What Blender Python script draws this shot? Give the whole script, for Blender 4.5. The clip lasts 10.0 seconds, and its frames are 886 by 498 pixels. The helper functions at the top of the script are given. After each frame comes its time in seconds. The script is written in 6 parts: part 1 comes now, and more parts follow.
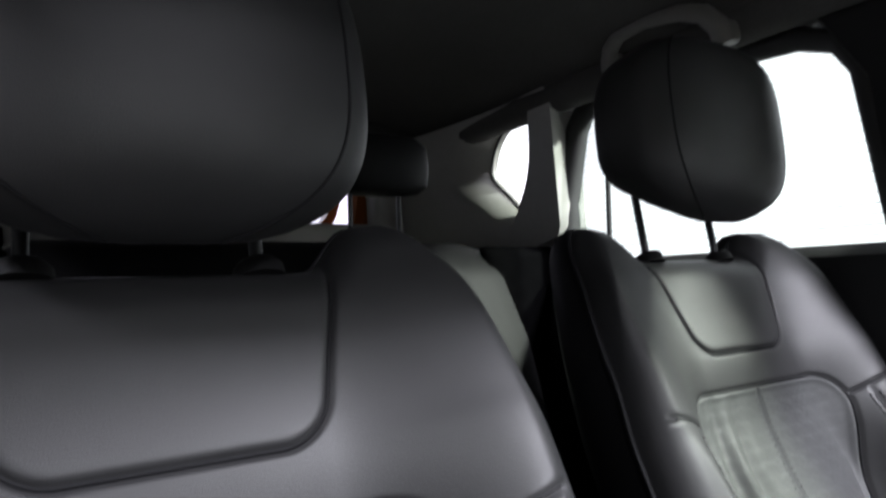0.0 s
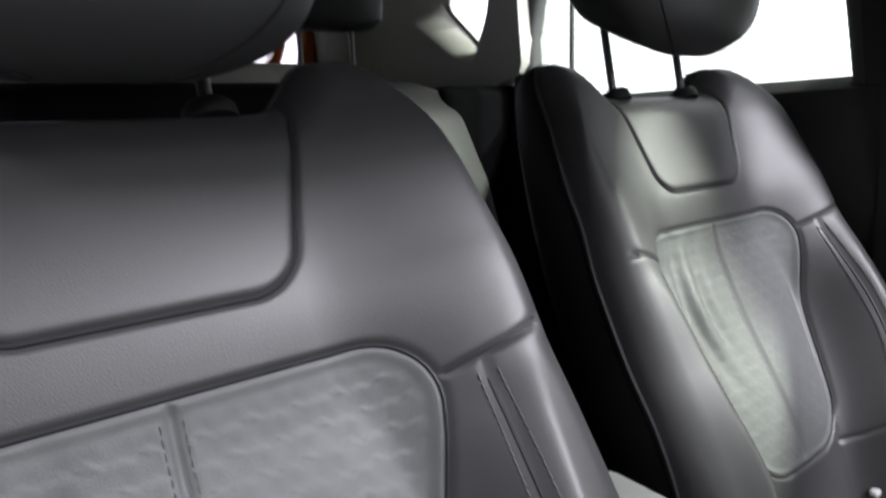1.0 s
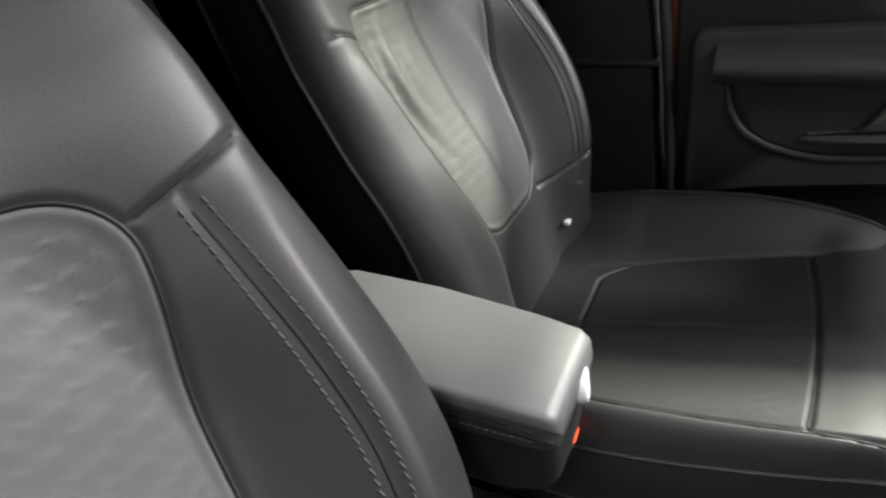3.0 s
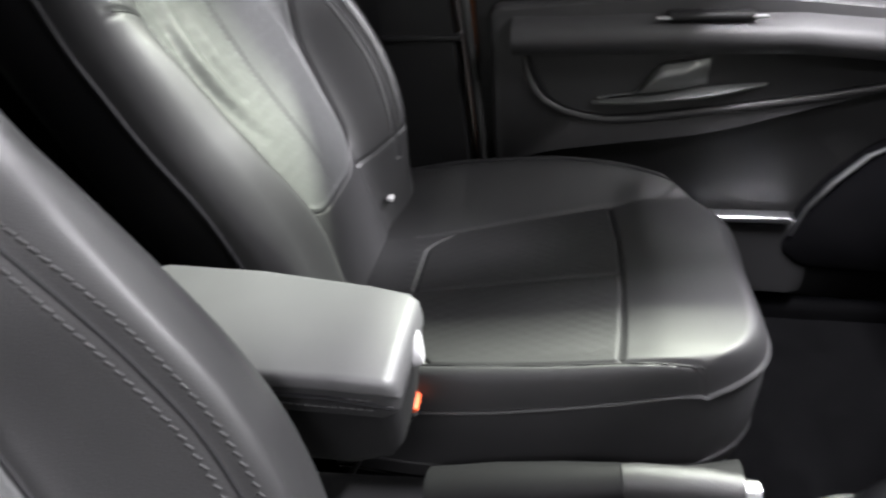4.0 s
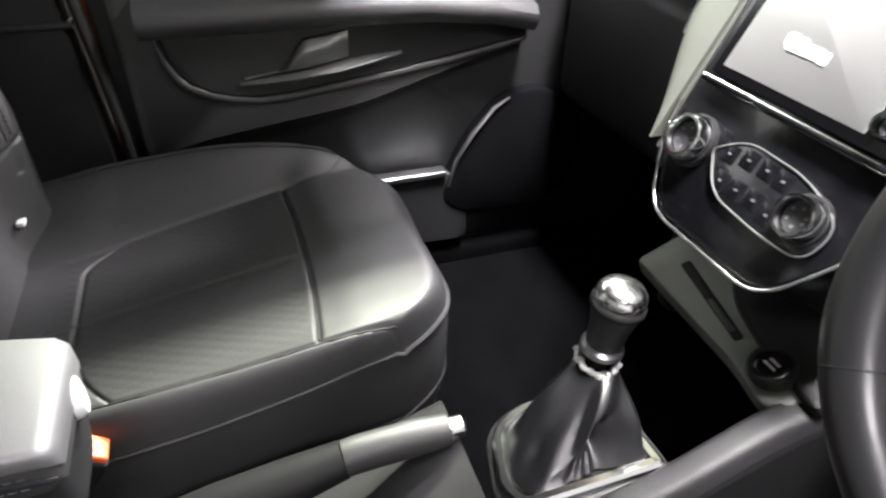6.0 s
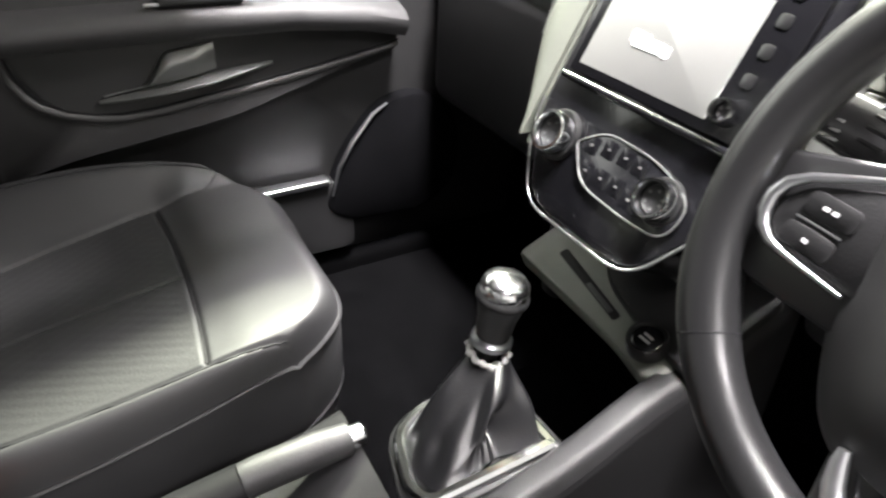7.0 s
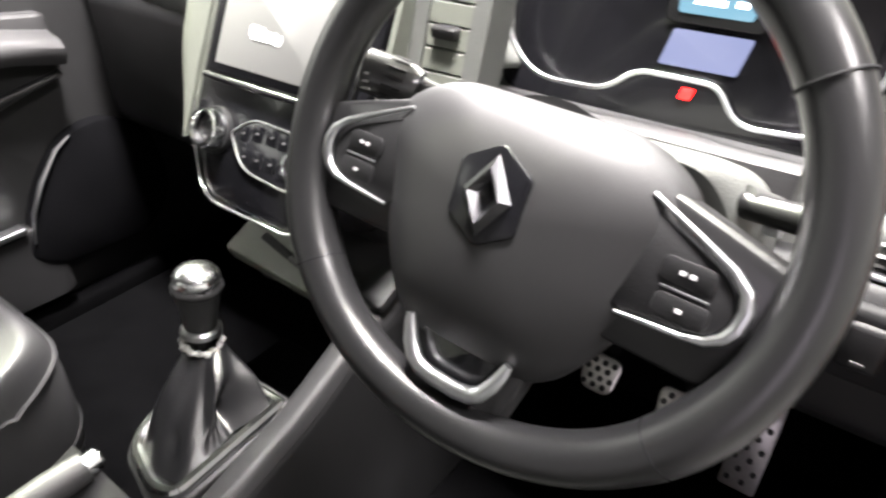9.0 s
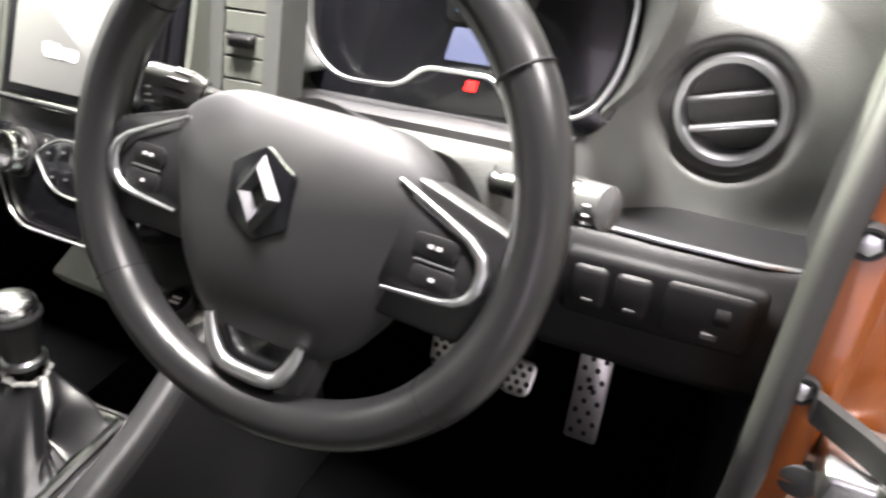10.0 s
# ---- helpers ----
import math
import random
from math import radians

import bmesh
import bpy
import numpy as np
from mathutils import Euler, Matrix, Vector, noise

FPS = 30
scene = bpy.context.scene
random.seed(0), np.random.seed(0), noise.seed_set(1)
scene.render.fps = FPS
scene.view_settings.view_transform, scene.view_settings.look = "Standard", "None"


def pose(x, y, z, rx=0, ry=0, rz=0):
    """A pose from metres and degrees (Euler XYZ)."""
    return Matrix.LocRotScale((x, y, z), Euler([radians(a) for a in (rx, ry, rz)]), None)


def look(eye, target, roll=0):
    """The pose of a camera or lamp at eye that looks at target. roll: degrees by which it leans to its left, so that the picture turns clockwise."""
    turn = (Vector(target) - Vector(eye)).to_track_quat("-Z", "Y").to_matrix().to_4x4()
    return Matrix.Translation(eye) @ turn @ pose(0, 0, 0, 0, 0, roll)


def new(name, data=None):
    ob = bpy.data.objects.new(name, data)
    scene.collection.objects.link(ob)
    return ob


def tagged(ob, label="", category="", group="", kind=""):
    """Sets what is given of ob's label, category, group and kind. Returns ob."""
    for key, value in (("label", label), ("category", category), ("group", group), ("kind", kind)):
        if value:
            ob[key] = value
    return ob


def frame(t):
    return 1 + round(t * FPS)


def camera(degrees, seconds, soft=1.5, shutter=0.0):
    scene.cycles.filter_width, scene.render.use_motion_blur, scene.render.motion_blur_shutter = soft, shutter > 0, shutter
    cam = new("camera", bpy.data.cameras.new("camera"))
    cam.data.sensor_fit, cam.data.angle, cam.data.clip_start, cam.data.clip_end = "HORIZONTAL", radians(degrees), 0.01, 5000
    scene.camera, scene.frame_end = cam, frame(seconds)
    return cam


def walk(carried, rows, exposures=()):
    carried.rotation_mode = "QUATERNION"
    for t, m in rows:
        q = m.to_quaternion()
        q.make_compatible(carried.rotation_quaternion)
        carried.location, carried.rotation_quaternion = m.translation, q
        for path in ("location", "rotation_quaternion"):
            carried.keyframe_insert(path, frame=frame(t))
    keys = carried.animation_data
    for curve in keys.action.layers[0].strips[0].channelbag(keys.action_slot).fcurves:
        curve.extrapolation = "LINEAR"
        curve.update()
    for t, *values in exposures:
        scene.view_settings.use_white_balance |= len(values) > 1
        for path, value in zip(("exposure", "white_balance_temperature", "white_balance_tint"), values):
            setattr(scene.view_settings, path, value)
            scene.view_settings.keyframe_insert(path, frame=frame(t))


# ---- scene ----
cam = camera(68.5, 10.0, soft=2.2, shutter=0.5)
PATH = [
    (0, (0.456, -0.293, 1.192), (-0.646, -1.958, 1.295), -1.8),
    (0.5, (0.458, -0.306, 1.198), (-0.623, -1.982, 1.042), -1.7),
    (1, (0.454, -0.316, 1.190), (-0.727, -1.885, 0.813), -2.7),
    (1.5, (0.442, -0.337, 1.175), (-0.788, -1.808, 0.606), -5.5),
    (2, (0.427, -0.349, 1.169), (-0.949, -1.588, 0.412), -6.7),
    (3.5, (0.404, -0.361, 1.161), (-1.188, -0.975, 0.118), -5.5),
    (4, (0.408, -0.351, 1.153), (-1.25, -0.688, 0.086), -3.9),
    (4.5, (0.395, -0.347, 1.148), (-1.269, -0.388, 0.039), -2.0),
    (5, (0.388, -0.342, 1.145), (-1.251, -0.184, 0.008), -0.8),
    (5.5, (0.391, -0.33, 1.149), (-1.207, 0.048, 0.008), 0.2),
    (6, (0.391, -0.328, 1.15), (-1.156, 0.23, 0.011), 1.5),
    (7.5, (0.422, -0.309, 1.151), (-0.924, 0.685, 0.056), 3.0),
    (8, (0.468, -0.298, 1.154), (-0.782, 0.825, 0.069), 2.9),
    (8.5, (0.508, -0.301, 1.16), (-0.647, 0.912, 0.066), 2.1),
    (9, (0.532, -0.293, 1.17), (-0.469, 1.042, 0.068), -0.0),
    (9.5, (0.563, -0.294, 1.178), (-0.282, 1.144, 0.075), 0.1),
    (10, (0.606, -0.288, 1.185), (-0.097, 1.223, 0.079), 0.6),
]
EXPOSURES = [(0, 0.05, 6000, 16), (0.5, 0.52, 6050, 16), (1.0, 0.55, 6100, 16), (1.5, 0.42, 6200, 16), (2.0, 0.25, 6350, 15.5), (3.4, 0.4, 6450, 15), (4.0, 0.75, 6250, 15), (6.0, 1.22, 6450, 15), (7.5, 1.55, 6600, 13.5), (8.5, 1.47, 6650, 13.5), (10.0, 1.35, 6700, 14)]
walk(cam, [(t, look(eye, target, roll)) for t, eye, target, roll in PATH], EXPOSURES)

# ---- light ----
world = bpy.data.worlds.new("hall_air")
scene.world = world
world.use_nodes = True
world.node_tree.nodes["Background"].inputs[0].default_value = (0.95, 1.0, 0.97, 1)
world.node_tree.nodes["Background"].inputs[1].default_value = 0.01


def area_lamp(name, at, to, sx, sy, watts, colour=(1, 1, 1)):
    li = bpy.data.lights.new(name, "AREA")
    li.shape, li.size, li.size_y, li.energy, li.color = "RECTANGLE", sx, sy, watts, colour
    ob = new(name, li)
    ob.matrix_world = look(at, to)
    return ob


# unseen key and fill lamps, added overhead to shape the cabin's light
COOL, GREENISH = (1.0, 0.98, 0.975), (0.93, 1.0, 0.80)
# x, y, width, length, watts, tint
LAMPS = [(0.3, 0.25, 1.0, 0.5, 400, COOL), (-3.2, 1.5, 0.45, 0.9, 1250, GREENISH), (-1.95, 2.65, 0.5, 0.4, 650, COOL), (-0.5, 4.6, 1.6, 0.8, 200, COOL), (1.3, 3.0, 1.2, 0.6, 110, COOL), (2.85, -0.1, 0.5, 0.9, 90, COOL)]
for lx, ly, wide, deep, lw, tint in LAMPS:
    area_lamp("added_overhead_lamp", (lx, ly, 3.83), (lx, ly, 0), wide, deep, lw, tint)

# ---- materials ----
def mat(name, colour, rough=0.5, metal=0.0, vary=0.12, scale=40.0, bump=0.0, bump_scale=300.0, coat=0.0, spec=0.5, kind="noise"):
    m = bpy.data.materials.new(name)
    m.use_nodes = True
    nt = m.node_tree
    b = nt.nodes["Principled BSDF"]
    b.inputs["Roughness"].default_value = rough
    b.inputs["Metallic"].default_value = metal
    b.inputs["Coat Weight"].default_value = coat
    b.inputs["Specular IOR Level"].default_value = spec
    tc = nt.nodes.new("ShaderNodeTexCoord")
    n = nt.nodes.new("ShaderNodeTexNoise")
    n.inputs["Scale"].default_value, n.inputs["Detail"].default_value = scale, 6
    nt.links.new(tc.outputs["Object"], n.inputs["Vector"])
    n2 = nt.nodes.new("ShaderNodeTexNoise")
    n2.inputs["Scale"].default_value, n2.inputs["Detail"].default_value = scale / 9, 3
    nt.links.new(tc.outputs["Object"], n2.inputs["Vector"])
    add = nt.nodes.new("ShaderNodeMath")
    add.operation = "ADD"
    nt.links.new(n.outputs["Fac"], add.inputs[0])
    nt.links.new(n2.outputs["Fac"], add.inputs[1])
    ramp = nt.nodes.new("ShaderNodeMapRange")
    ramp.inputs["From Min"].default_value, ramp.inputs["From Max"].default_value = 0.6, 1.4
    ramp.inputs["To Min"].default_value, ramp.inputs["To Max"].default_value = 1 - vary, 1 + vary
    nt.links.new(add.outputs[0], ramp.inputs["Value"])
    mul = nt.nodes.new("ShaderNodeMix")
    mul.data_type, mul.blend_type = "RGBA", "MULTIPLY"
    mul.inputs["Factor"].default_value = 1
    mul.inputs["A"].default_value = (*colour, 1)
    nt.links.new(ramp.outputs[0], mul.inputs["B"])
    nt.links.new(mul.outputs["Result"], b.inputs["Base Color"])
    rr = nt.nodes.new("ShaderNodeMapRange")
    rr.inputs["From Min"].default_value, rr.inputs["From Max"].default_value = 0.3, 0.7
    rr.inputs["To Min"].default_value, rr.inputs["To Max"].default_value = rough * (1 - vary), min(1, rough * (1 + vary))
    nt.links.new(n2.outputs["Fac"], rr.inputs["Value"])
    nt.links.new(rr.outputs[0], b.inputs["Roughness"])
    if bump:
        bp = nt.nodes.new("ShaderNodeBump")
        bp.inputs["Strength"].default_value, bp.inputs["Distance"].default_value = bump, 0.001
        if kind == "cells":
            v = nt.nodes.new("ShaderNodeTexVoronoi")
            v.inputs["Scale"].default_value = bump_scale
            nt.links.new(tc.outputs["Object"], v.inputs["Vector"])
            nt.links.new(v.outputs["Distance"], bp.inputs["Height"])
        else:
            v = nt.nodes.new("ShaderNodeTexNoise")
            v.inputs["Scale"].default_value, v.inputs["Detail"].default_value = bump_scale, 4
            nt.links.new(tc.outputs["Object"], v.inputs["Vector"])
            nt.links.new(v.outputs["Fac"], bp.inputs["Height"])
        nt.links.new(bp.outputs[0], b.inputs["Normal"])
    return m


def glow(name, colour, strength):
    m = bpy.data.materials.new(name)
    m.use_nodes = True
    b = m.node_tree.nodes["Principled BSDF"]
    b.inputs["Base Color"].default_value = (0.02, 0.02, 0.02, 1)
    b.inputs["Roughness"].default_value = 0.2
    b.inputs["Emission Color"].default_value = (*colour, 1)
    b.inputs["Emission Strength"].default_value = strength
    return m


def glass_mat(name, tint):
    m = bpy.data.materials.new(name)
    m.use_nodes = True
    nt = m.node_tree
    nt.nodes.remove(nt.nodes["Principled BSDF"])
    t = nt.nodes.new("ShaderNodeBsdfTransparent")
    t.inputs[0].default_value = (*tint, 1)
    g = nt.nodes.new("ShaderNodeBsdfGlossy")
    g.inputs["Roughness"].default_value = 0.02
    f = nt.nodes.new("ShaderNodeFresnel")
    f.inputs[0].default_value = 1.4
    mx = nt.nodes.new("ShaderNodeMixShader")
    nt.links.new(f.outputs[0], mx.inputs[0])
    nt.links.new(t.outputs[0], mx.inputs[1])
    nt.links.new(g.outputs[0], mx.inputs[2])
    nt.links.new(mx.outputs[0], nt.nodes["Material Output"].inputs[0])
    return m


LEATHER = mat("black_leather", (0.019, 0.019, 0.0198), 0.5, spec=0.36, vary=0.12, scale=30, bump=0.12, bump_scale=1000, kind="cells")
# darker copy of the black leather, with shade put into its colour
LEATHER_SHADED = mat("black_leather_shaded", (0.0045, 0.0045, 0.005), 0.55, spec=0.15, vary=0.10, scale=30, bump=0.2, bump_scale=900, kind="cells")
SUEDE = mat("grey_quilted_cloth", (0.036, 0.0375, 0.038), 0.62, vary=0.14, scale=90, bump=0.35, bump_scale=1300)
PIPING = mat("black_piping", (0.007, 0.007, 0.008), 0.6, spec=0.2)
THREAD = mat("grey_thread", (0.015, 0.015, 0.0155), 0.6, spec=0.3)
SHELL = mat("black_seat_plastic", (0.008, 0.008, 0.0085), 0.6, spec=0.2, bump=0.2, bump_scale=700)
DASH = mat("grey_dash_plastic", (0.080, 0.083, 0.078), 0.42, vary=0.08, scale=60, bump=0.3, bump_scale=750, kind="cells")
DARK = mat("dark_plastic", (0.010, 0.010, 0.0105), 0.5, spec=0.3, vary=0.1, scale=60, bump=0.25, bump_scale=750, kind="cells")
DOORP = mat("dark_grey_door_plastic", (0.036, 0.0355, 0.0365), 0.45, spec=0.45, vary=0.1, scale=50, bump=0.3, bump_scale=700, kind="cells")
GLOSS = mat("piano_black", (0.005, 0.005, 0.006), 0.2, vary=0.3, scale=30, spec=0.4, coat=0.15)
SOFT = mat("soft_touch_black", (0.010, 0.010, 0.0105), 0.3, spec=0.5, vary=0.08, scale=25, bump=0.05, bump_scale=1300, kind="cells")
GAITER = mat("creased_gaiter_leather", (0.0035, 0.0035, 0.004), 0.28, spec=0.45, vary=0.1, scale=30, bump=0.15, bump_scale=700, kind="cells")
PERFORATED = mat("perforated_cushion_leather", (0.014, 0.014, 0.0145), 0.55, spec=0.25, vary=0.12, scale=30, bump=0.3, bump_scale=500, kind="cells")
# armrest top: paler base colour carries the light falling from above
ARMPAD = mat("toplit_armrest_leather", (0.066, 0.066, 0.068), 0.48, vary=0.08, scale=30, bump=0.10, bump_scale=1100, kind="cells")
FAINT = mat("faint_grey_print", (0.07, 0.07, 0.07), 0.5)
# glossy black stalk ends, base colour lifted to stand for their highlight
STALK = mat("highlit_stalk_plastic", (0.045, 0.045, 0.046), 0.22, spec=0.9, vary=0.06, scale=60)
PADMAT = mat("grained_airbag_plastic", (0.015, 0.015, 0.0155), 0.52, spec=0.38, vary=0.06, scale=25, bump=0.08, bump_scale=1500, kind="cells")
DOOR_DARK = mat("black_grained_door_plastic", (0.018, 0.018, 0.0185), 0.5, vary=0.1, scale=50, bump=0.3, bump_scale=700, kind="cells")
DIM_THREAD = mat("dark_grey_thread", (0.035, 0.035, 0.036), 0.6)
SPEAKER = mat("black_speaker_mesh", (0.004, 0.004, 0.0045), 0.8, spec=0.0, vary=0.2, scale=200, bump=0.5, bump_scale=900, kind="cells")
POST = mat("dark_steel_post", (0.035, 0.035, 0.038), 0.35, 0.6)
CHROME = mat("bright_chrome", (0.85, 0.86, 0.87), 0.2, 1.0, vary=0.05, scale=80)
RING = mat("polished_ring", (0.80, 0.81, 0.82), 0.12, 1.0, vary=0.05, scale=80)
SATIN = mat("satin_silver", (0.62, 0.63, 0.65), 0.3, 1.0, vary=0.06, scale=120)
CONSOLE = mat("green_grey_console_plastic", (0.105, 0.112, 0.095), 0.42, vary=0.08, scale=60, bump=0.25, bump_scale=750, kind="cells")
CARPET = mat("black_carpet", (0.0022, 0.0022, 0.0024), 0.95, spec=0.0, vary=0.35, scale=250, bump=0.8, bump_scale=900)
ORANGE = mat("orange_metallic_paint", (0.22, 0.055, 0.006), 0.3, 0.2, vary=0.08, scale=400, coat=0.5)
HEADLINING = mat("grey_headlining_cloth", (0.07, 0.068, 0.066), 0.95, spec=0.1, vary=0.12, scale=120, bump=0.4, bump_scale=800)
PILLAR = mat("light_grey_pillar_plastic", (0.27, 0.265, 0.25), 0.55, vary=0.06, scale=60, bump=0.2, bump_scale=700)
RUBBER = mat("black_rubber", (0.015, 0.015, 0.015), 0.6, bump=0.2)
HANDLE = mat("satin_grey_handle", (0.22, 0.225, 0.22), 0.34, 0.7, vary=0.06, scale=90)
STEEL = mat("brushed_pedal_steel", (0.6, 0.59, 0.57), 0.35, 0.9, vary=0.1, scale=200)
GLASS = glass_mat("window_glass", (0.9, 0.93, 0.91))
SCREEN_GLASS = glass_mat("green_tinted_windscreen_glass", (0.83, 0.92, 0.74))
EMBLEM = mat("dark_chrome", (0.09, 0.09, 0.095), 0.3, 1.0, vary=0.05, scale=80)
WHITE = mat("white_wall_paint", (0.3, 0.3, 0.295), 0.7, vary=0.04, scale=5)
CONCRETE = mat("grey_hall_floor", (0.10, 0.10, 0.097), 0.45, vary=0.15, scale=4, bump=0.2, bump_scale=60)
RED = glow("red_warning_lamp", (1.0, 0.006, 0.004), 4.5)
BLUE = glow("blue_grey_display", (0.22, 0.26, 0.46), 0.55)
CYAN = glow("cyan_display", (0.16, 0.36, 0.48), 0.6)
LIT = glow("lit_display_mark", (0.8, 0.95, 1.0), 3.0)
# pale grey base stands in for light reflected in the dark screen
SCREEN = mat("screen_reflection_grey", (0.205, 0.208, 0.20), 0.25, vary=0.05, scale=8, coat=0.4)
SCREEN_LIT = glow("lit_screen_lettering", (1.0, 1.0, 0.97), 1.6)
BUCKLE_RED = mat("orange_red_buckle_button", (0.75, 0.10, 0.03), 0.4)
PALE = mat("pale_grey_plastic", (0.45, 0.45, 0.46), 0.4)
CUFF = mat("pale_crinkled_cuff", (0.30, 0.30, 0.29), 0.5, vary=0.25, scale=300, bump=0.5, bump_scale=500)
GREY_TRIM = mat("grey_grab_handle_plastic", (0.15, 0.145, 0.135), 0.55, vary=0.08, scale=60, bump=0.2, bump_scale=700)
MARK = mat("white_print", (0.5, 0.5, 0.5), 0.5)


# ---- mesh helpers ----
def thing(name, at, label, category, group="", kind=""):
    ob = new(name)
    ob.location = at
    return tagged(ob, label, category, group, kind)


def link(name, data, material, parent=None, label="", smooth=True):
    if isinstance(data, bmesh.types.BMesh):
        me = bpy.data.meshes.new(name)
        bmesh.ops.recalc_face_normals(data, faces=data.faces)
        data.to_mesh(me)
        data.free()
    else:
        v, f = data
        bm = bmesh.new()
        vs = [bm.verts.new(p) for p in v]
        for q in f:
            try:
                bm.faces.new([vs[i] for i in q])
            except ValueError:
                pass
        bmesh.ops.recalc_face_normals(bm, faces=bm.faces)
        me = bpy.data.meshes.new(name)
        bm.to_mesh(me)
        bm.free()
    me.materials.append(material)
    if smooth:
        me.polygons.foreach_set("use_smooth", [True] * len(me.polygons))
        me.set_sharp_from_angle(angle=radians(40))
    ob = new(name, me)
    if parent:
        ob.parent = parent
        base = parent if parent.parent is None else parent.parent
        ob.matrix_parent_inverse = Matrix.Translation(-base.location) if parent is base else Matrix()
    if label:
        ob["label"] = label
    return ob


def part(name, data, material, parent, label="", smooth=True):
    return link(name, data, material, parent, label, smooth)


def single(name, data, material, label, category, group="", kind="", smooth=True):
    return tagged(link(name, data, material, None, "", smooth), label, category, group, kind)


def rbox(x0, x1, y0, y1, z0, z1, r=0.006, seg=3, m=None):
    bm = bmesh.new()
    bmesh.ops.create_cube(bm, size=1)
    bmesh.ops.scale(bm, vec=(x1 - x0, y1 - y0, z1 - z0), verts=bm.verts)
    r = min(r, 0.49 * min(x1 - x0, y1 - y0, z1 - z0))
    bmesh.ops.bevel(bm, geom=list(bm.edges), offset=r, segments=seg, profile=0.5, affect="EDGES")
    bmesh.ops.translate(bm, vec=((x0 + x1) / 2, (y0 + y1) / 2, (z0 + z1) / 2), verts=bm.verts)
    if m:
        bmesh.ops.transform(bm, matrix=m, verts=bm.verts)
    return bm


def tube(points, r, closed=False, n=10, flat=1.0):
    """A round bar along points; r may be a list."""
    P = [Vector(p) for p in points]
    k = len(P)
    rs = r if isinstance(r, (list, tuple)) else [r] * k
    v, f = [], []
    up = None
    for i in range(k):
        a = P[(i - 1) % k] if closed or i else P[i]
        b = P[(i + 1) % k] if closed or i < k - 1 else P[i]
        t = (b - a).normalized()
        if up is None:
            up = Vector((0, 0, 1)) if abs(t.z) < 0.9 else Vector((1, 0, 0))
        s = t.cross(up).normalized()
        up = s.cross(t).normalized()
        for j in range(n):
            w = 2 * math.pi * j / n
            v.append(P[i] + s * (math.cos(w) * rs[i]) + up * (math.sin(w) * rs[i] * flat))
    for i in range(k if closed else k - 1):
        for j in range(n):
            a, b = i * n + j, i * n + (j + 1) % n
            c, d = ((i + 1) % k) * n + (j + 1) % n, ((i + 1) % k) * n + j
            f.append((a, b, c, d))
    if not closed:
        f.append(tuple(range(n - 1, -1, -1)))
        f.append(tuple(range((k - 1) * n, k * n)))
    return v, f


def loft(rings, cap=True, closed=True):
    """A skin over rings of equal length."""
    n = len(rings[0])
    v = [Vector(p) for r in rings for p in r]
    f = []
    for i in range(len(rings) - 1):
        for j in range(n if closed else n - 1):
            f.append((i * n + j, i * n + (j + 1) % n, (i + 1) * n + (j + 1) % n, (i + 1) * n + j))
    if cap:
        f.append(tuple(range(n - 1, -1, -1)))
        f.append(tuple(range((len(rings) - 1) * n, len(rings) * n)))
    return v, f


def joined(*meshes):
    v, f = [], []
    for a, b in meshes:
        k = len(v)
        v += list(a)
        f += [tuple(i + k for i in q) for q in b]
    return v, f


def round_poly(pts, r, n=6):
    """The corners of a polygon rounded."""
    out = []
    k = len(pts)
    rs = r if isinstance(r, (list, tuple)) else [r] * k
    for i in range(k):
        p, a, b = Vector(pts[i]), Vector(pts[i - 1]), Vector(pts[(i + 1) % k])
        da, db = (a - p), (b - p)
        q = min(rs[i], 0.48 * da.length, 0.48 * db.length)
        s, e = p + da.normalized() * q, p + db.normalized() * q
        for j in range(n + 1):
            t = j / n
            out.append(((1 - t) ** 2) * s + 2 * t * (1 - t) * p + t * t * e)
    return out


def plate(outline, depth, m, edge=0.002, crown=0.0):
    """A flat piece with softened front edge: outline in 2D, laid by matrix m (x, y in plane, z outwards)."""
    pts = [Vector(p) for p in outline]
    c = sum(pts, Vector((0, 0))) / len(pts)
    ext = max((p - c).length for p in pts)
    rings = []
    for s, z in ((0, -depth), (0, -edge), (edge * 0.3, -edge * 0.3), (edge, 0)):
        rings.append([m @ Vector((*(c + (p - c) * (1 - s / ext * 1.0)), z)) for p in pts])
    if crown:
        for q in (0.85, 0.6, 0.35, 0.12):
            rings.append([m @ Vector((*(c + (p - c) * q), crown * (1 - q * q))) for p in pts])
    return loft(rings)


def frame_of(o, x, y, z):
    m = Matrix((x, y, z)).transposed().to_4x4()
    m.translation = o
    return m


def ring_strip(outline, width, depth, m, rise=0.002):
    """A raised frame along a closed outline."""
    pts = [Vector(p) for p in outline]
    k = len(pts)
    rings = [[] for _ in range(6)]
    for i in range(k):
        t = (pts[(i + 1) % k] - pts[i - 1]).normalized()
        nrm = Vector((-t.y, t.x))
        for j, (o, z) in enumerate(((0, -depth), (0, rise * 0.4), (width * 0.25, rise), (width * 0.75, rise), (width, rise * 0.4), (width, -depth))):
            rings[j].append(m @ Vector((*(pts[i] + nrm * o), z)))
    v, f = loft(rings, cap=False)
    return v, f


def smooth01(x):
    x = np.clip(x, 0, 1)
    return x * x * (3 - 2 * x)


def disc(c, axis, r, depth, n=32, edge=0.002, x=None):
    z = Vector(axis).normalized()
    x = z.orthogonal().normalized() if x is None else Vector(x)
    y = z.cross(x)
    m = frame_of(Vector(c), x, y, z)
    return plate([(r * math.cos(2 * math.pi * i / n), r * math.sin(2 * math.pi * i / n)) for i in range(n)], depth, m, edge)


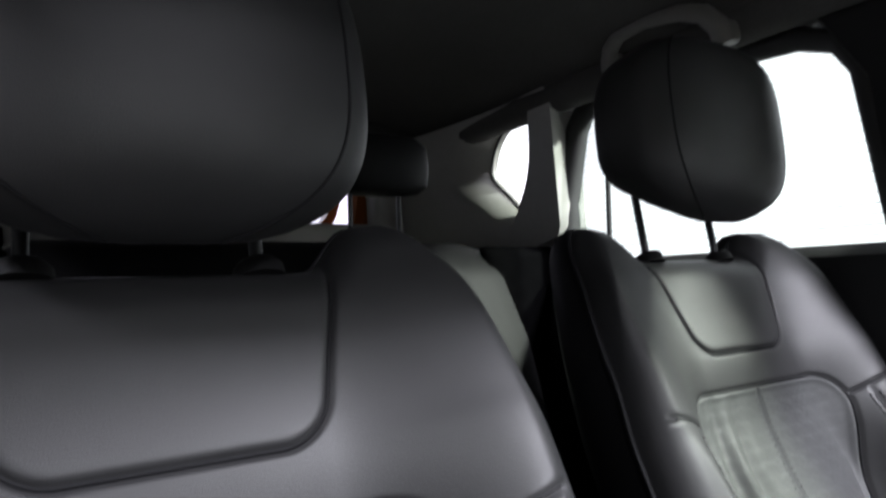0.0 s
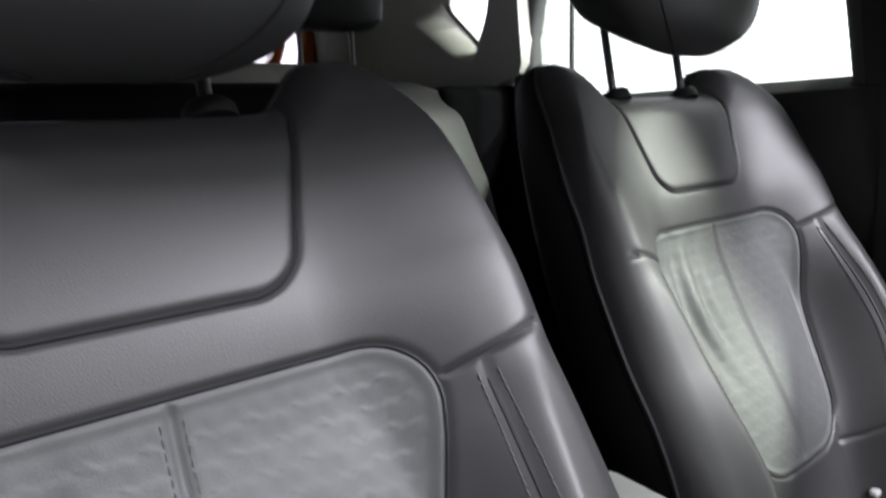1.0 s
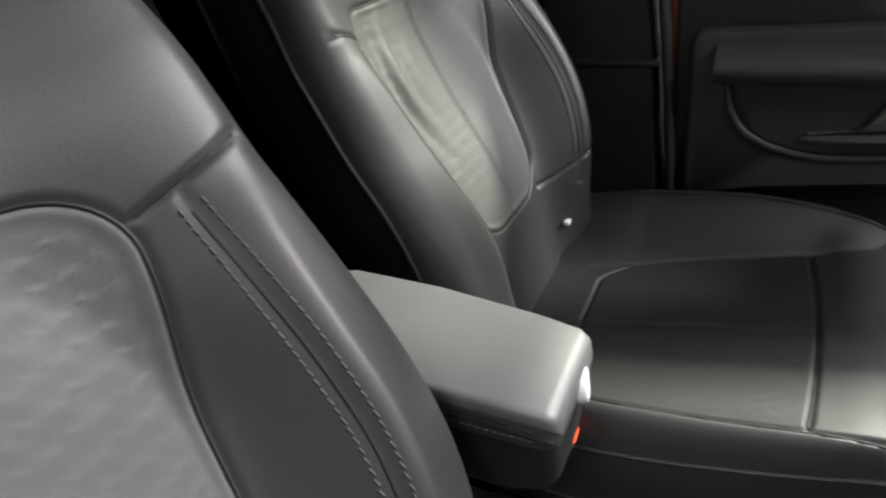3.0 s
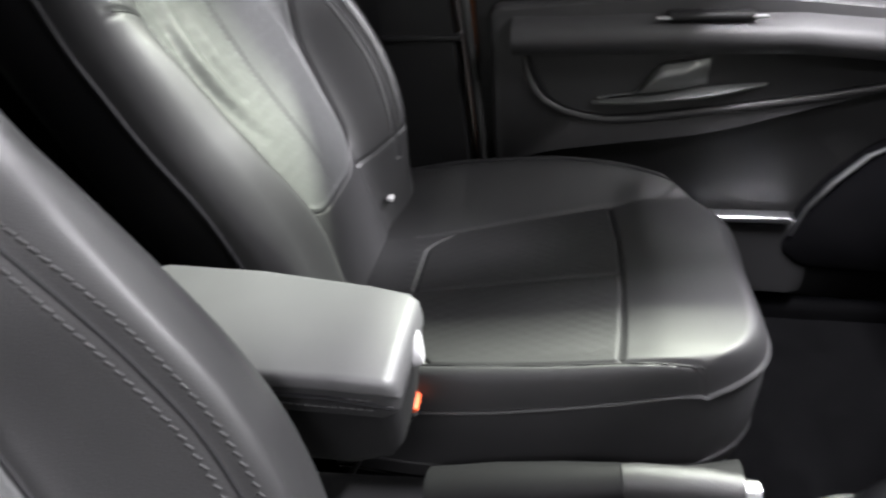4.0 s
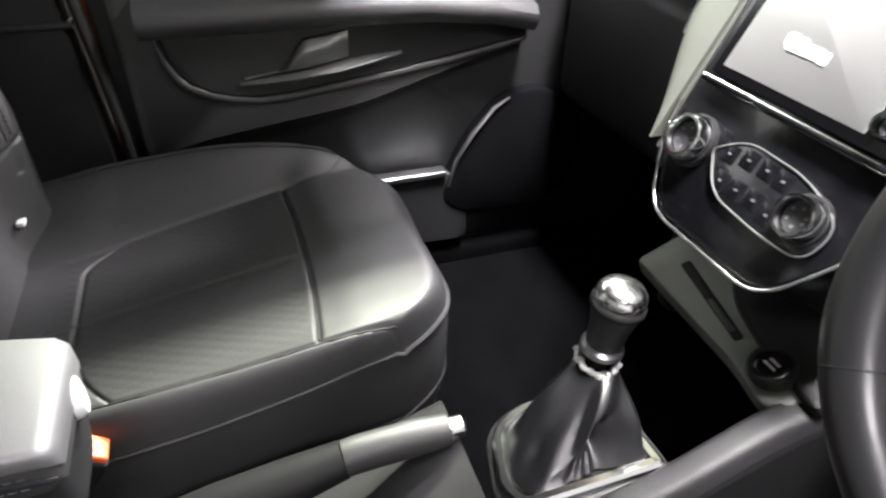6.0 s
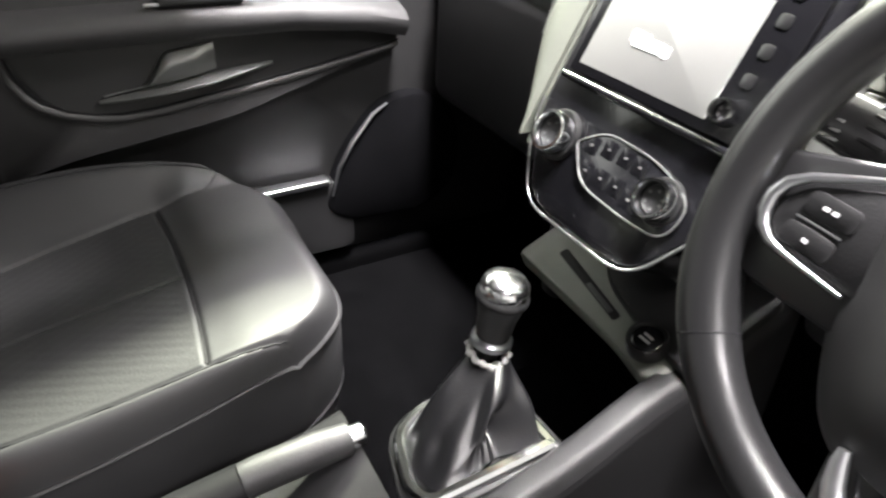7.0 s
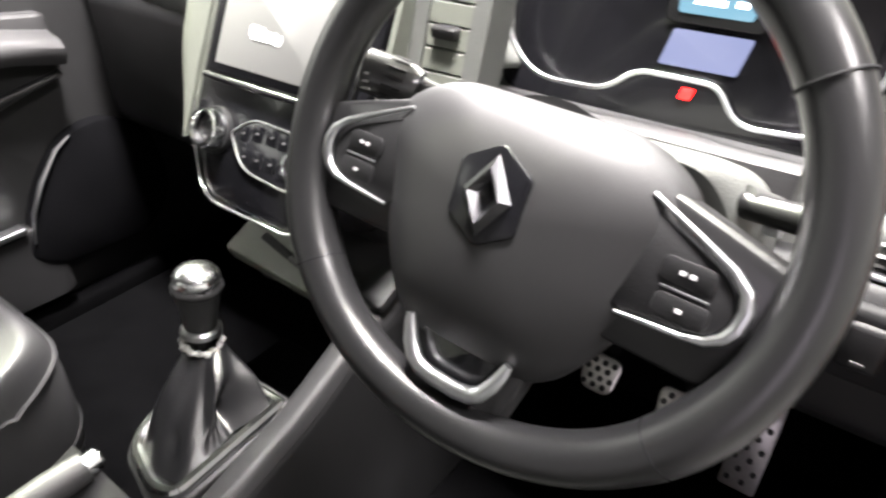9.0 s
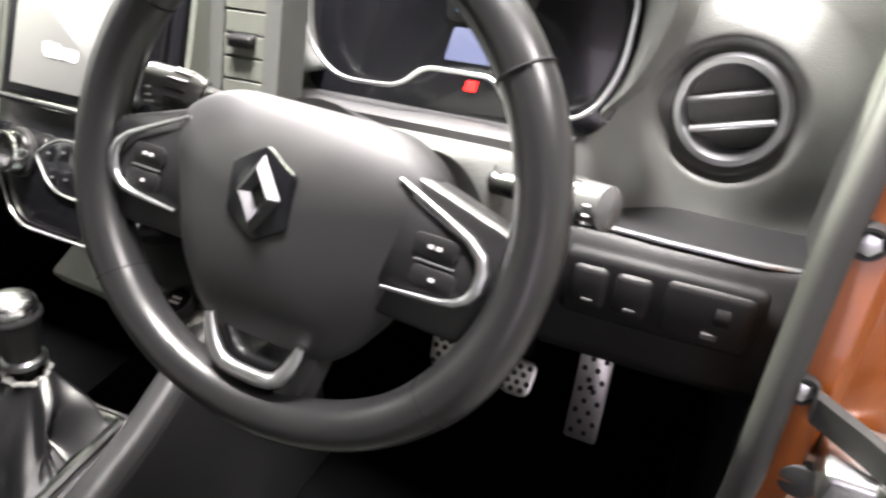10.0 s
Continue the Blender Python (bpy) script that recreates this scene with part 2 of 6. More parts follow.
def annulus(c, axis, r0, r1, depth, n=40, rise=0.003):
    z = Vector(axis).normalized()
    x = z.orthogonal().normalized()
    y = z.cross(x)
    m = frame_of(Vector(c), x, y, z)
    rings = [[] for _ in range(6)]
    for i in range(n):
        w = 2 * math.pi * i / n
        e = Vector((math.cos(w), math.sin(w)))
        for j, (q, h) in enumerate(((0, -depth), (0, 0), (0.25, rise), (0.75, rise), (1, 0), (1, -depth))):
            rings[j].append(m @ Vector((*(e * (r0 + (r1 - r0) * q)), h)))
    return loft(rings, cap=False)


def grid_split(P, region):
    """Meshes of a grid P[nv, nu, 3], one for each region number of its cells."""
    nv, nu = P.shape[:2]
    N = grid_normals(P).reshape(-1, 3)
    out = {}
    for g in np.unique(region):
        jj, ii = np.nonzero(region == g)
        a = jj * nu + ii
        q = np.stack([a, a + 1, a + nu + 1, a + nu], 1)
        used, inv = np.unique(q, return_inverse=True)
        out[int(g)] = (P.reshape(-1, 3)[used], inv.reshape(-1, 4), N[used])
    return out


def soft_interp(x, xp, fp, s=0.05):
    """Linear interpolation with its kinks rounded off."""
    lo, hi = xp[0], xp[-1]
    g = np.linspace(lo - 0.3 * (hi - lo), hi + 0.3 * (hi - lo), 801)
    y = np.interp(g, xp, fp)
    k = np.exp(-0.5 * (np.arange(-120, 121) * (g[1] - g[0]) / (s * (hi - lo))) ** 2)
    y = np.convolve(np.pad(y, 120, mode="edge"), k / k.sum(), mode="valid")
    return np.interp(x, g, y)


def grid_normals(P):
    n = np.cross(np.gradient(P, axis=1), np.gradient(P, axis=0))
    return n / np.maximum(np.linalg.norm(n, axis=-1, keepdims=True), 1e-9)


def fast(name, verts, quads, material, parent, label="", normals=None):
    me = bpy.data.meshes.new(name)
    me.from_pydata([tuple(p) for p in verts], [], [tuple(int(i) for i in q) for q in quads])
    me.materials.append(material)
    me.polygons.foreach_set("use_smooth", [True] * len(me.polygons))
    me.update()
    if normals is not None:
        me.normals_split_custom_set_from_vertices([tuple(q) for q in normals])
    ob = new(name, me)
    ob.parent = parent
    ob.matrix_parent_inverse = Matrix.Translation(-parent.location)
    if label:
        ob["label"] = label
    return ob


# ---- front seats ----
def ins_half(b):
    return soft_interp(b, [-0.1, 0.09, 0.25, 0.36, 0.46], [0.088, 0.098, 0.140, 0.169, 0.176])


def sdf_insert(a, b):
    q1, q2 = np.abs(a) - ins_half(b), np.abs(b - 0.247) - 0.164
    r = 0.055
    return np.minimum(np.maximum(q1 + r, q2 + r), 0) + np.hypot(np.maximum(q1 + r, 0), np.maximum(q2 + r, 0)) - r


def sdf_panel(a, b):
    q1, q2 = np.abs(a) - (0.094 + 0.036 * (b - 0.46) / 0.14), 0.458 - b
    r = 0.03
    return np.minimum(np.maximum(q1 + r, q2 + r), 0) + np.hypot(np.maximum(q1 + r, 0), np.maximum(q2 + r, 0)) - r


def line_yoke(a, b):
    return b - (0.375 + 0.2 * (np.abs(a) - 0.17))


def stitch_half(b):
    return soft_interp(b, [0.0, 0.09, 0.163, 0.204, 0.266, 0.32, 0.375, 0.45], [0.135, 0.148, 0.168, 0.179, 0.187, 0.191, 0.194, 0.195], 0.03)


def line_stitch(a, b):
    return np.abs(a) - stitch_half(b)


def groove(s, w=0.006):
    return np.exp(-(s / w) ** 2)


def quilt(a, b, p=0.017):
    """Rows of soft overlapping scales, staggered like bricks."""
    row = np.floor(b / p + 0.3)
    x = a / (p * 1.75) + 0.5 * (row % 2)
    tri = np.abs((a / (p * 0.875)) % 1 - 0.5) * 2
    f = (b / p + 0.3 - 0.22 * tri + 0.05 * np.sin(a * 130 + b * 60)) % 1
    return (smooth01(f / 0.85) - smooth01((f - 0.85) / 0.15)) * (0.35 + 0.65 * np.cos(math.pi * x) ** 2)


def back_surface(a, b, inboard=0, inner=1.0, outer=1.0):
    B = soft_interp(b, [-0.1, 0.03, 0.11, 0.2, 0.28, 0.38, 0.47, 0.66], [0.025, 0.052, 0.083, 0.092, 0.084, 0.060, 0.038, 0.018], 0.05)
    top = smooth01((b - 0.25) / 0.19)
    # a wall from the centre panel up to the stitched crest, and above it a soft shoulder
    start = (ins_half(b) * 0.93) * (1 - top) + ins_half(b) * 0.55 * top
    width = (np.maximum(stitch_half(b) - ins_half(b), 0.03) + 0.028) * (1 - top) + 0.15 * top
    d = B * smooth01((np.abs(a) - start) / width) * np.where(a * inboard > 0, 1 + (inner - 1) * (1 - top), 1 + (outer - 1) * (1 - top))
    d = d - 0.010 * (1 - top) * smooth01((np.abs(a) - stitch_half(b) - 0.012) / 0.06)
    d = d + 0.02 * np.exp(-((b - 0.13) / 0.12) ** 2) * (1 - (np.abs(a) / 0.26) ** 2)
    d = d + 0.012 * smooth01((b - 0.36) / 0.1) - 0.012 * smooth01((b - 0.55) / 0.1)
    ins, pan = sdf_insert(a, b), sdf_panel(a, b)
    d = d - 0.0025 * smooth01(-ins / 0.012) + 0.0015 * smooth01(-pan / 0.010)
    out = ins > 0
    low = (line_yoke(a, b) < 0) & out
    g = np.maximum(groove(ins, 0.0026) * 0.8, groove(pan, 0.0026) * (b > 0.42))
    g = np.maximum(g, groove(line_yoke(a, b), 0.0028) * 0.8 * smooth01((np.abs(a) - 0.16) / 0.006) * smooth01((0.252 - np.abs(a)) / 0.012) * out)
    g = np.maximum(g, groove(line_stitch(a, b), 0.0042) * 0.5 * low * (b > 0.05))
    g = np.maximum(g, groove(b - 0.079 - 0.2 * np.maximum(np.abs(a) - 0.12, 0), 0.003) * out * (np.abs(a) > 0.09) * 0.8 * (a * inboard <= 0))
    inside = ins < -0.004
    g = np.maximum(g, groove(a, 0.003) * inside * 0.7)
    d = d - 0.004 * g
    fold = 0.0045 * np.sin(a * 150 + 2.5 * np.sin(b * 17) - b * 30) * np.exp(-((np.abs(a) - 0.095) / 0.045) ** 2) * np.exp(-((b - 0.31) / 0.08) ** 2) * (a > 0)
    d = d + inside * ((0.0005 if inboard > 0 else 0.0010) * quilt(a, b) * smooth01((-ins - 0.008) / 0.01) * (np.abs(a) > 0.007) + fold)
    return d


def front_seat(SX, oy, oz, recline, cy, cz, rest, label):
    """A seat with its backrest hinged at (oy, oz), its cushion moved by (cy, cz) and its headrest raised by rest."""
    up = np.array([0, -math.sin(radians(recline)), math.cos(radians(recline))])
    out = np.array([0, math.cos(radians(recline)), math.sin(radians(recline))])

    def back_at(a, b, d):
        return np.array([SX, oy, oz]) + np.multiply.outer(a, [1, 0, 0]) + np.multiply.outer(b, up) + np.multiply.outer(d, out)

    inboard = 1 if SX < 0 else -1

    def surface(a, b):
        return back_surface(a, b, inboard, *((0.72, 1.06) if SX < 0 else (0.95, 1.0)))

    seat = thing("front_seat", (SX, -0.35 + cy, 0.335), label, "car seat", "front seats")
    nu, nv = 300, 340
    u, v = np.meshgrid(np.linspace(-1, 1, nu), np.linspace(0, 1, nv))
    au = np.abs(u)
    H = 0.612 + 0.045 * smooth01((au - 0.46) / 0.2) - 0.19 * np.maximum(0, (au - 0.72) / 0.28) ** 2.3
    w = soft_interp(v, [0, 0.15, 0.4, 0.6, 0.75, 0.9, 1], [0.200, 0.228, 0.257, 0.265, 0.267, 0.268, 0.258])
    a, b = u * w, -0.09 + v * (H + 0.09)
    e = np.clip((au - 0.87) / 0.13, 0, 1)
    s = np.clip((v - 0.93) / 0.07, 0, 1)
    rim = np.minimum(1, np.hypot(e, s))
    roll = (0.05 - 0.014 * np.exp(-((b - 0.2) / 0.13) ** 2)) * (1 - np.sqrt(1 - 0.98 * rim * rim))
    d = surface(a, b) - roll
    P = back_at(a, b, d)
    ac, bc = (a[1:, 1:] + a[:-1, :-1]) / 2, (b[1:, 1:] + b[:-1, :-1]) / 2
    ins, pan = sdf_insert(ac, bc), sdf_panel(ac, bc)
    reg = np.where(line_yoke(ac, bc) > 0, 1, np.where(ac < 0, 2, 3))
    reg = np.where(pan < 0, 4, reg)
    reg = np.where(ins < 0, np.where(ac < 0, 5, 6), reg)
    low = (bc < 0.079 + 0.2 * np.maximum(np.abs(ac) - 0.12, 0)) & (ins > 0) & (ac * inboard < 0.11)
    reg = np.where(low, np.where(ac < 0, 7, 8), reg)
    names = {1: ("back_yoke", LEATHER), 2: ("back_bolster", LEATHER), 3: ("back_bolster", LEATHER), 4: ("back_top_panel", LEATHER),
             5: ("back_insert", SUEDE), 6: ("back_insert", SUEDE), 7: ("back_lower_side", LEATHER), 8: ("back_lower_side", LEATHER)}
    for g, (vv, ff, nn) in grid_split(P, reg).items():
        fast(names[g][0], vv, ff, names[g][1], seat, "grey quilted cloth centre panel" if g in (5, 6) else "", nn)
    # sides and back of the backrest
    edge = np.concatenate([np.stack([a[:, 0], b[:, 0], d[:, 0]], 1)[::4], np.stack([a[-1], b[-1], d[-1]], 1)[::4], np.stack([a[:, -1], b[:, -1], d[:, -1]], 1)[::-4]])
    rings = []
    for sc, q in ((1.0, 0.0), (1.012, 0.15), (1.015, 0.4), (1.0, 0.7), (0.95, 0.92), (0.86, 1.0), (0.5, 1.03), (0.05, 1.04)):
        bb = 0.25 + (edge[:, 1] - 0.25) * (sc if sc > 1 else 0.4 * 1 + 0.6 * sc if sc > 0.8 else sc)
        rings.append([Vector(p) for p in back_at(edge[:, 0] * sc, bb, edge[:, 2] * (1 - q) - 0.085 * q)])
    # the cover's near-black colour includes the shade between the seats
    part("back_side_cover", loft(rings, cap=False, closed=False), LEATHER_SHADED, seat, "dark side and back cover")
    part("back_piping", tube([Vector(p) for p in back_at(edge[:, 0] * 1.004, edge[:, 1], edge[:, 2] - 0.001)], 0.0032, n=7), PIPING, seat)
    for sg in (-1, 1):
        for off in (-0.0058, 0.0058):
            st = []
            for b0 in np.arange(0.095, 0.362, 0.0065):
                aa = (float(stitch_half(b0)) + off) * sg
                q = [back_at(np.array(aa), np.array(t), surface(np.array(aa), np.array(t)) + 0.0003) for t in (b0, b0 + 0.0046)]
                st.append(tube([Vector(x) for x in q], 0.0012, n=6))
            part("stitching", joined(*st), THREAD, seat, "", False)
    # seam cords sunk along the panel joints
    def contour(f, c, w0, w1, n=90):
        pts = []
        for w in np.linspace(w0, w1, n):
            lo, hi = 0.0, 0.6
            for _ in range(30):
                m = (lo + hi) / 2
                if float(f(np.array(c[0] + m * math.sin(w)), np.array(c[1] + m * math.cos(w)))) < 0:
                    lo = m
                else:
                    hi = m
            pts.append((c[0] + lo * math.sin(w), c[1] + lo * math.cos(w)))
        return pts

    def cord(pts, r, h):
        return tube([Vector(back_at(np.array(p[0]), np.array(p[1]), surface(np.array(p[0]), np.array(p[1])) + h)) for p in pts], r, n=6)

    ring = [p for p in contour(sdf_insert, (0, 0.23), -math.pi, math.pi, 190)]
    part("insert_cord", cord(ring, 0.0015, 0.0008), PIPING, seat)
    part("top_panel_cord", cord([p for p in contour(sdf_panel, (0, 0.53), 1.1, 2 * math.pi - 1.1, 120) if p[1] < 0.585], 0.0015, 0.0010), PIPING, seat)
    for sg in (-1, 1):
        part("yoke_cord", cord([(sg * t, 0.375 + 0.2 * (t - 0.17)) for t in np.linspace(0.172, 0.238, 14)], 0.0016, 0.0002), PIPING, seat)
    for sg in (-1, 1):
        part("bolster_cord", cord([(sg * float(stitch_half(t)), t) for t in np.linspace(0.09, 0.362, 40)], 0.0016, -0.0009), PIPING, seat)
    for off in (-0.0065, 0.0065):
        st = []
        for b0 in np.arange(0.10, 0.395, 0.0075):
            q = [back_at(np.array(off), np.array(t), surface(np.array(off), np.array(t)) + 0.0003) for t in (b0, b0 + 0.005)]
            st.append(tube([Vector(x) for x in q], 0.0007, n=5))
        part("stitching", joined(*st), DIM_THREAD, seat, "", False)
    # cushion
    nu, nv = 200, 210
    u, v = np.meshgrid(np.linspace(-1, 1, nu), np.linspace(0, 1, nv))
    au = np.abs(u)
    wc = soft_interp(v, [0, 0.2, 0.6, 0.85, 1], [0.235, 0.248, 0.25, 0.243, 0.222])
    wc = np.where(u * inboard > 0, soft_interp(v, [0, 0.25, 0.5, 0.7, 0.85, 1], [0.24, 0.249, 0.245, 0.236, 0.226, 0.21]), wc)
    L = 0.514 - np.where(u * inboard > 0, 0.085 * np.maximum(0, (au - 0.35) / 0.65) ** 3, 0.10 * np.maximum(0, (au - 0.35) / 0.65) ** 2.2)
    a, y = u * wc, v * L
    e = np.where(u * inboard > 0, np.clip((au - 0.865) / 0.135, 0, 1), np.clip((au - 0.88) / 0.12, 0, 1))
    s = np.clip((v - 0.94) / 0.06, 0, 1)
    rim = np.hypot(e * np.sqrt(1 - s * s / 2), s * np.sqrt(1 - e * e / 2))
    half_out = soft_interp(y, [0, 0.08, 0.13, 0.2, 0.33, 0.42, 0.5], [0.072, 0.085, 0.10, 0.122, 0.152, 0.170, 0.178], 0.02)
    half = np.where(a * inboard > 0, soft_interp(y, [0, 0.1, 0.26, 0.35, 0.42, 0.5], [0.205, 0.217, 0.215, 0.208, 0.203, 0.205], 0.03), half_out)
    outer = a * inboard < 0
    centre = inboard * (0.212 - half_out) / 2
    hook = 0.05 * smooth01((y - 0.41) / 0.07)
    bol = soft_interp(y, [0, 0.1, 0.25, 0.36, 0.45, 0.52], [0.052, 0.067, 0.066, 0.050, 0.024, 0.006], 0.07)
    tuck = np.where(outer, 0, 0.005 * smooth01((np.abs(a) - 0.12) / 0.08) + 0.006 * groove(np.abs(a) - half - 0.012, 0.016) * smooth01((0.46 - y) / 0.1))
    z = -0.008 + 0.03 * smooth01(y / 0.5) + tuck + bol * outer * smooth01((np.abs(a) - half * 0.94) / (np.clip(0.218 - half, 0.05, 0.12)))
    cross = 0.350 - 0.018 * (a / 0.25) ** 2
    rear = 0.082 + 0.16 * np.maximum(0, np.abs(a) / half - 0.45) ** 2
    g = np.maximum(groove(np.abs(a) - half - hook, 0.0026) * smooth01((0.475 - y) / 0.04) * smooth01((y - 0.05) / 0.02), groove(y - cross, 0.0028) * (np.abs(a) < half))
    g = np.maximum(g, 0.7 * groove(a - centre, 0.003) * (y < cross) * (y > 0.045))
    g = np.maximum(g, groove(y - rear, 0.0026) * (np.abs(a) < half))
    g = np.maximum(g, 0.75 * groove(np.abs(a) - (wc - 0.036), 0.0028) * smooth01((y - 0.05) / 0.05) * smooth01((0.42 - y) / 0.06) * (a < 0))
    z = z - 0.004 * g + (0.002 + 0.006 * smooth01(-a * inboard / 0.1)) * smooth01((y - cross) / 0.05) * smooth01((half + 0.035 * outer - np.abs(a)) / 0.03)
    q = (np.abs(a) < half - 0.012) & (y < cross - 0.012) & (y > 0.06) & (np.abs(a - centre) > 0.008)
    z = z + 0.00022 * (np.cos(a * 400) * np.cos(y * 230)) * q
    z = z - (0.050 - 0.004 * smooth01(-a * inboard / 0.12)) * (1 - np.sqrt(np.clip(1 - rim * rim, 0.02, 1)))
    C = np.stack([SX + a, -0.625 + cy + y * 1.04, 0.632 + cz + z], -1)
    row = []
    for i in range(0, nu, 3):
        j = int(np.argmin(np.abs(y[:, i] - cross[:, i])))
        if abs(a[j, i]) < half[j, i] - 0.002:
            f = cross[j, i] / L[j, i] * (nv - 1)
            j0 = min(int(f), nv - 2)
            row.append(Vector(C[j0, i] + (C[j0 + 1, i] - C[j0, i]) * (f - j0)) + Vector((0, 0, 0.0012)))
    part("cross_seam", tube(row, 0.0013, n=6), PIPING, seat)

    def long_seam(off, sg, y0, y1):
        pts = []
        for j in range(0, nv, 3):
            i = min(int((sg * off[j] / wc[j, -1 if sg > 0 else 0] + 1) / 2 * (nu - 1) + 0.5), nu - 2)
            if y0 < y[j, i] < y1:
                pts.append(Vector(C[j, i]) + Vector((0, 0, 0.0007)))
        return tube(pts, 0.0012, n=6)

    side_i, side_o = (-1, 0) if inboard > 0 else (0, -1)
    part("bolster_seam", long_seam(wc[:, side_o] - 0.036, -inboard, 0.05, 0.44), PIPING, seat)
    part("insert_seam", long_seam((half + hook)[:, side_i], inboard, 0.08, 0.43), PIPING, seat)
    ac, yc, hc, cc = (x[1:, 1:] for x in (a, y, half, cross))
    hc = hc + hook[1:, 1:]
    reg = np.where(np.abs(ac) > hc, np.where(ac < 0, 1, 2), np.where(yc > cc, 3, np.where(ac < centre[1:, 1:], 4, 5)))
    reg = np.where((np.abs(ac) <= hc) & (yc < rear[1:, 1:]), 6, reg)
    names = {1: ("cushion_bolster", LEATHER), 2: ("cushion_bolster", LEATHER), 3: ("cushion_front", LEATHER), 4: ("cushion_insert", PERFORATED), 5: ("cushion_insert", PERFORATED), 6: ("cushion_rear", LEATHER)}
    for k, (vv, ff, nn) in grid_split(C, reg).items():
        fast(names[k][0], vv, ff, names[k][1], seat, "", nn)
    edge = np.concatenate([C[:, 0][::4], C[-1][::4], C[:, -1][::-4]])
    mid = np.array([SX, -0.36 + cy, 0])
    rings = []
    for sc, zz in ((1, None), (1.008, 0.575), (1.006, 0.545), (1.0, 0.5), (0.985, 0.472), (0.985, 0.466), (0.972, 0.464), (0.955, 0.42), (0.93, 0.375), (0.8, 0.37)):
        rings.append([Vector((mid[0] + (p[0] - mid[0]) * sc, mid[1] + (p[1] - mid[1]) * sc, p[2] if zz is None else min(p[2], zz) if zz > 0.57 else zz)) for p in edge])
    part("cushion_skirt", loft(rings[:5], cap=False, closed=False), LEATHER, seat)
    part("seat_base_cover", loft(rings[5:], cap=False, closed=False), SHELL, seat, "black plastic seat base trim")
    part("skirt_seam", tube(rings[3][4:-4], 0.0022, n=6), LEATHER, seat)
    part("cushion_piping", tube([Vector((mid[0] + (p[0] - mid[0]) * 1.004, mid[1] + (p[1] - mid[1]) * 1.004, p[2] - 0.002)) for p in edge], 0.0034, n=7), LEATHER, seat)
    for sg in (-1, 1):
        part("seat_rail", rbox(SX + sg * 0.19 - 0.02, SX + sg * 0.19 + 0.02, -0.62 + cy, -0.16 + cy, 0.335, 0.385, 0.005), SHELL, seat)
        part("hinge_cover", rbox(SX + sg * 0.235 - 0.018, SX + sg * 0.235 + 0.018, -0.70 + cy, -0.58 + cy, 0.50, 0.66, 0.016), SHELL, seat)
    if SX < 0:
        part("seat_tag", rbox(SX - 0.120, SX - 0.105, -0.614, -0.6045, 0.674, 0.680, 0.001), MARK, seat, "small white fabric tag")
    # headrest, bent forward on its posts
    lean = radians(recline - 13)
    base = Vector(back_at(np.array(0.0), np.array(0.618), np.array(-0.02)))
    hup, hout = Vector((0, -math.sin(lean), math.cos(lean))), Vector((0, math.cos(lean), math.sin(lean)))

    def head_at(a, h, d):
        return base + Vector((a, 0, 0)) + hup * h + hout * d

    def power(x, k):
        return math.copysign(abs(x) ** k, x)

    def head_shape(t, w):
        ct, st = power(math.cos(t), 0.42 if t > 0 else 0.42 + 0.26 * min(1.0, -t)), power(math.sin(t), 0.58)
        cx, sx = power(math.cos(w), 0.5), power(math.sin(w), 0.55)
        wide = 0.159 * (1 - 0.19 * max(0, -st) ** 2 - 0.05 * max(0, st) ** 2)
        ha, hd = wide * ct * cx, 0.064 * ct * sx
        if sx > 0:
            hd += 0.014 * ct - 0.016 * (ha / 0.14) ** 2
        low = max(0.0, -st) * max(0.0, min(1.0, (0.02 - hd) / 0.06))
        return ha, rest - 0.006 + 0.125 * st + 0.045 * low, 0.055 + hd * 1.1 + 0.012 * st

    n1, n2 = 64, 60
    rings = [[head_at(*head_shape(-math.pi / 2 + math.pi * i / n1, 2 * math.pi * j / n2)) for j in range(n2)] for i in range(n1 + 1)]
    part("headrest", loft(rings), LEATHER, seat, "boxy padded black leather headrest")
    for sg in (-1, 1):
        w = math.pi / 2 - sg * 0.66
        part("headrest_seam", tube([head_at(*head_shape(t, w)) for t in np.linspace(-1.35, 1.35, 40)], 0.0016, n=6), PIPING, seat)
        part("headrest_post", tube([head_at(sg * 0.08, h, 0) for h in (-0.05, 0.02, rest - 0.05)], 0.0055, n=14), POST, seat, "dark steel headrest post")
        sl = [Vector(back_at(np.array(sg * 0.08), np.array(t), np.array(-0.02))) for t in (0.600, 0.611, 0.616, 0.618)]
        part("post_sleeve", tube(sl, [0.021, 0.020, 0.016, 0.008], n=24), SHELL, seat)
    return seat


front_seat(-0.362, -0.632, 0.664, 23.3, 0.0, 0.0, 0.159, "black leather passenger seat with grey quilted centre beside the handbrake")
front_seat(0.372, -0.506, 0.677, 28.0, 0.02, -0.03, 0.122, "black leather driver seat with grey quilted centre behind the steering wheel")

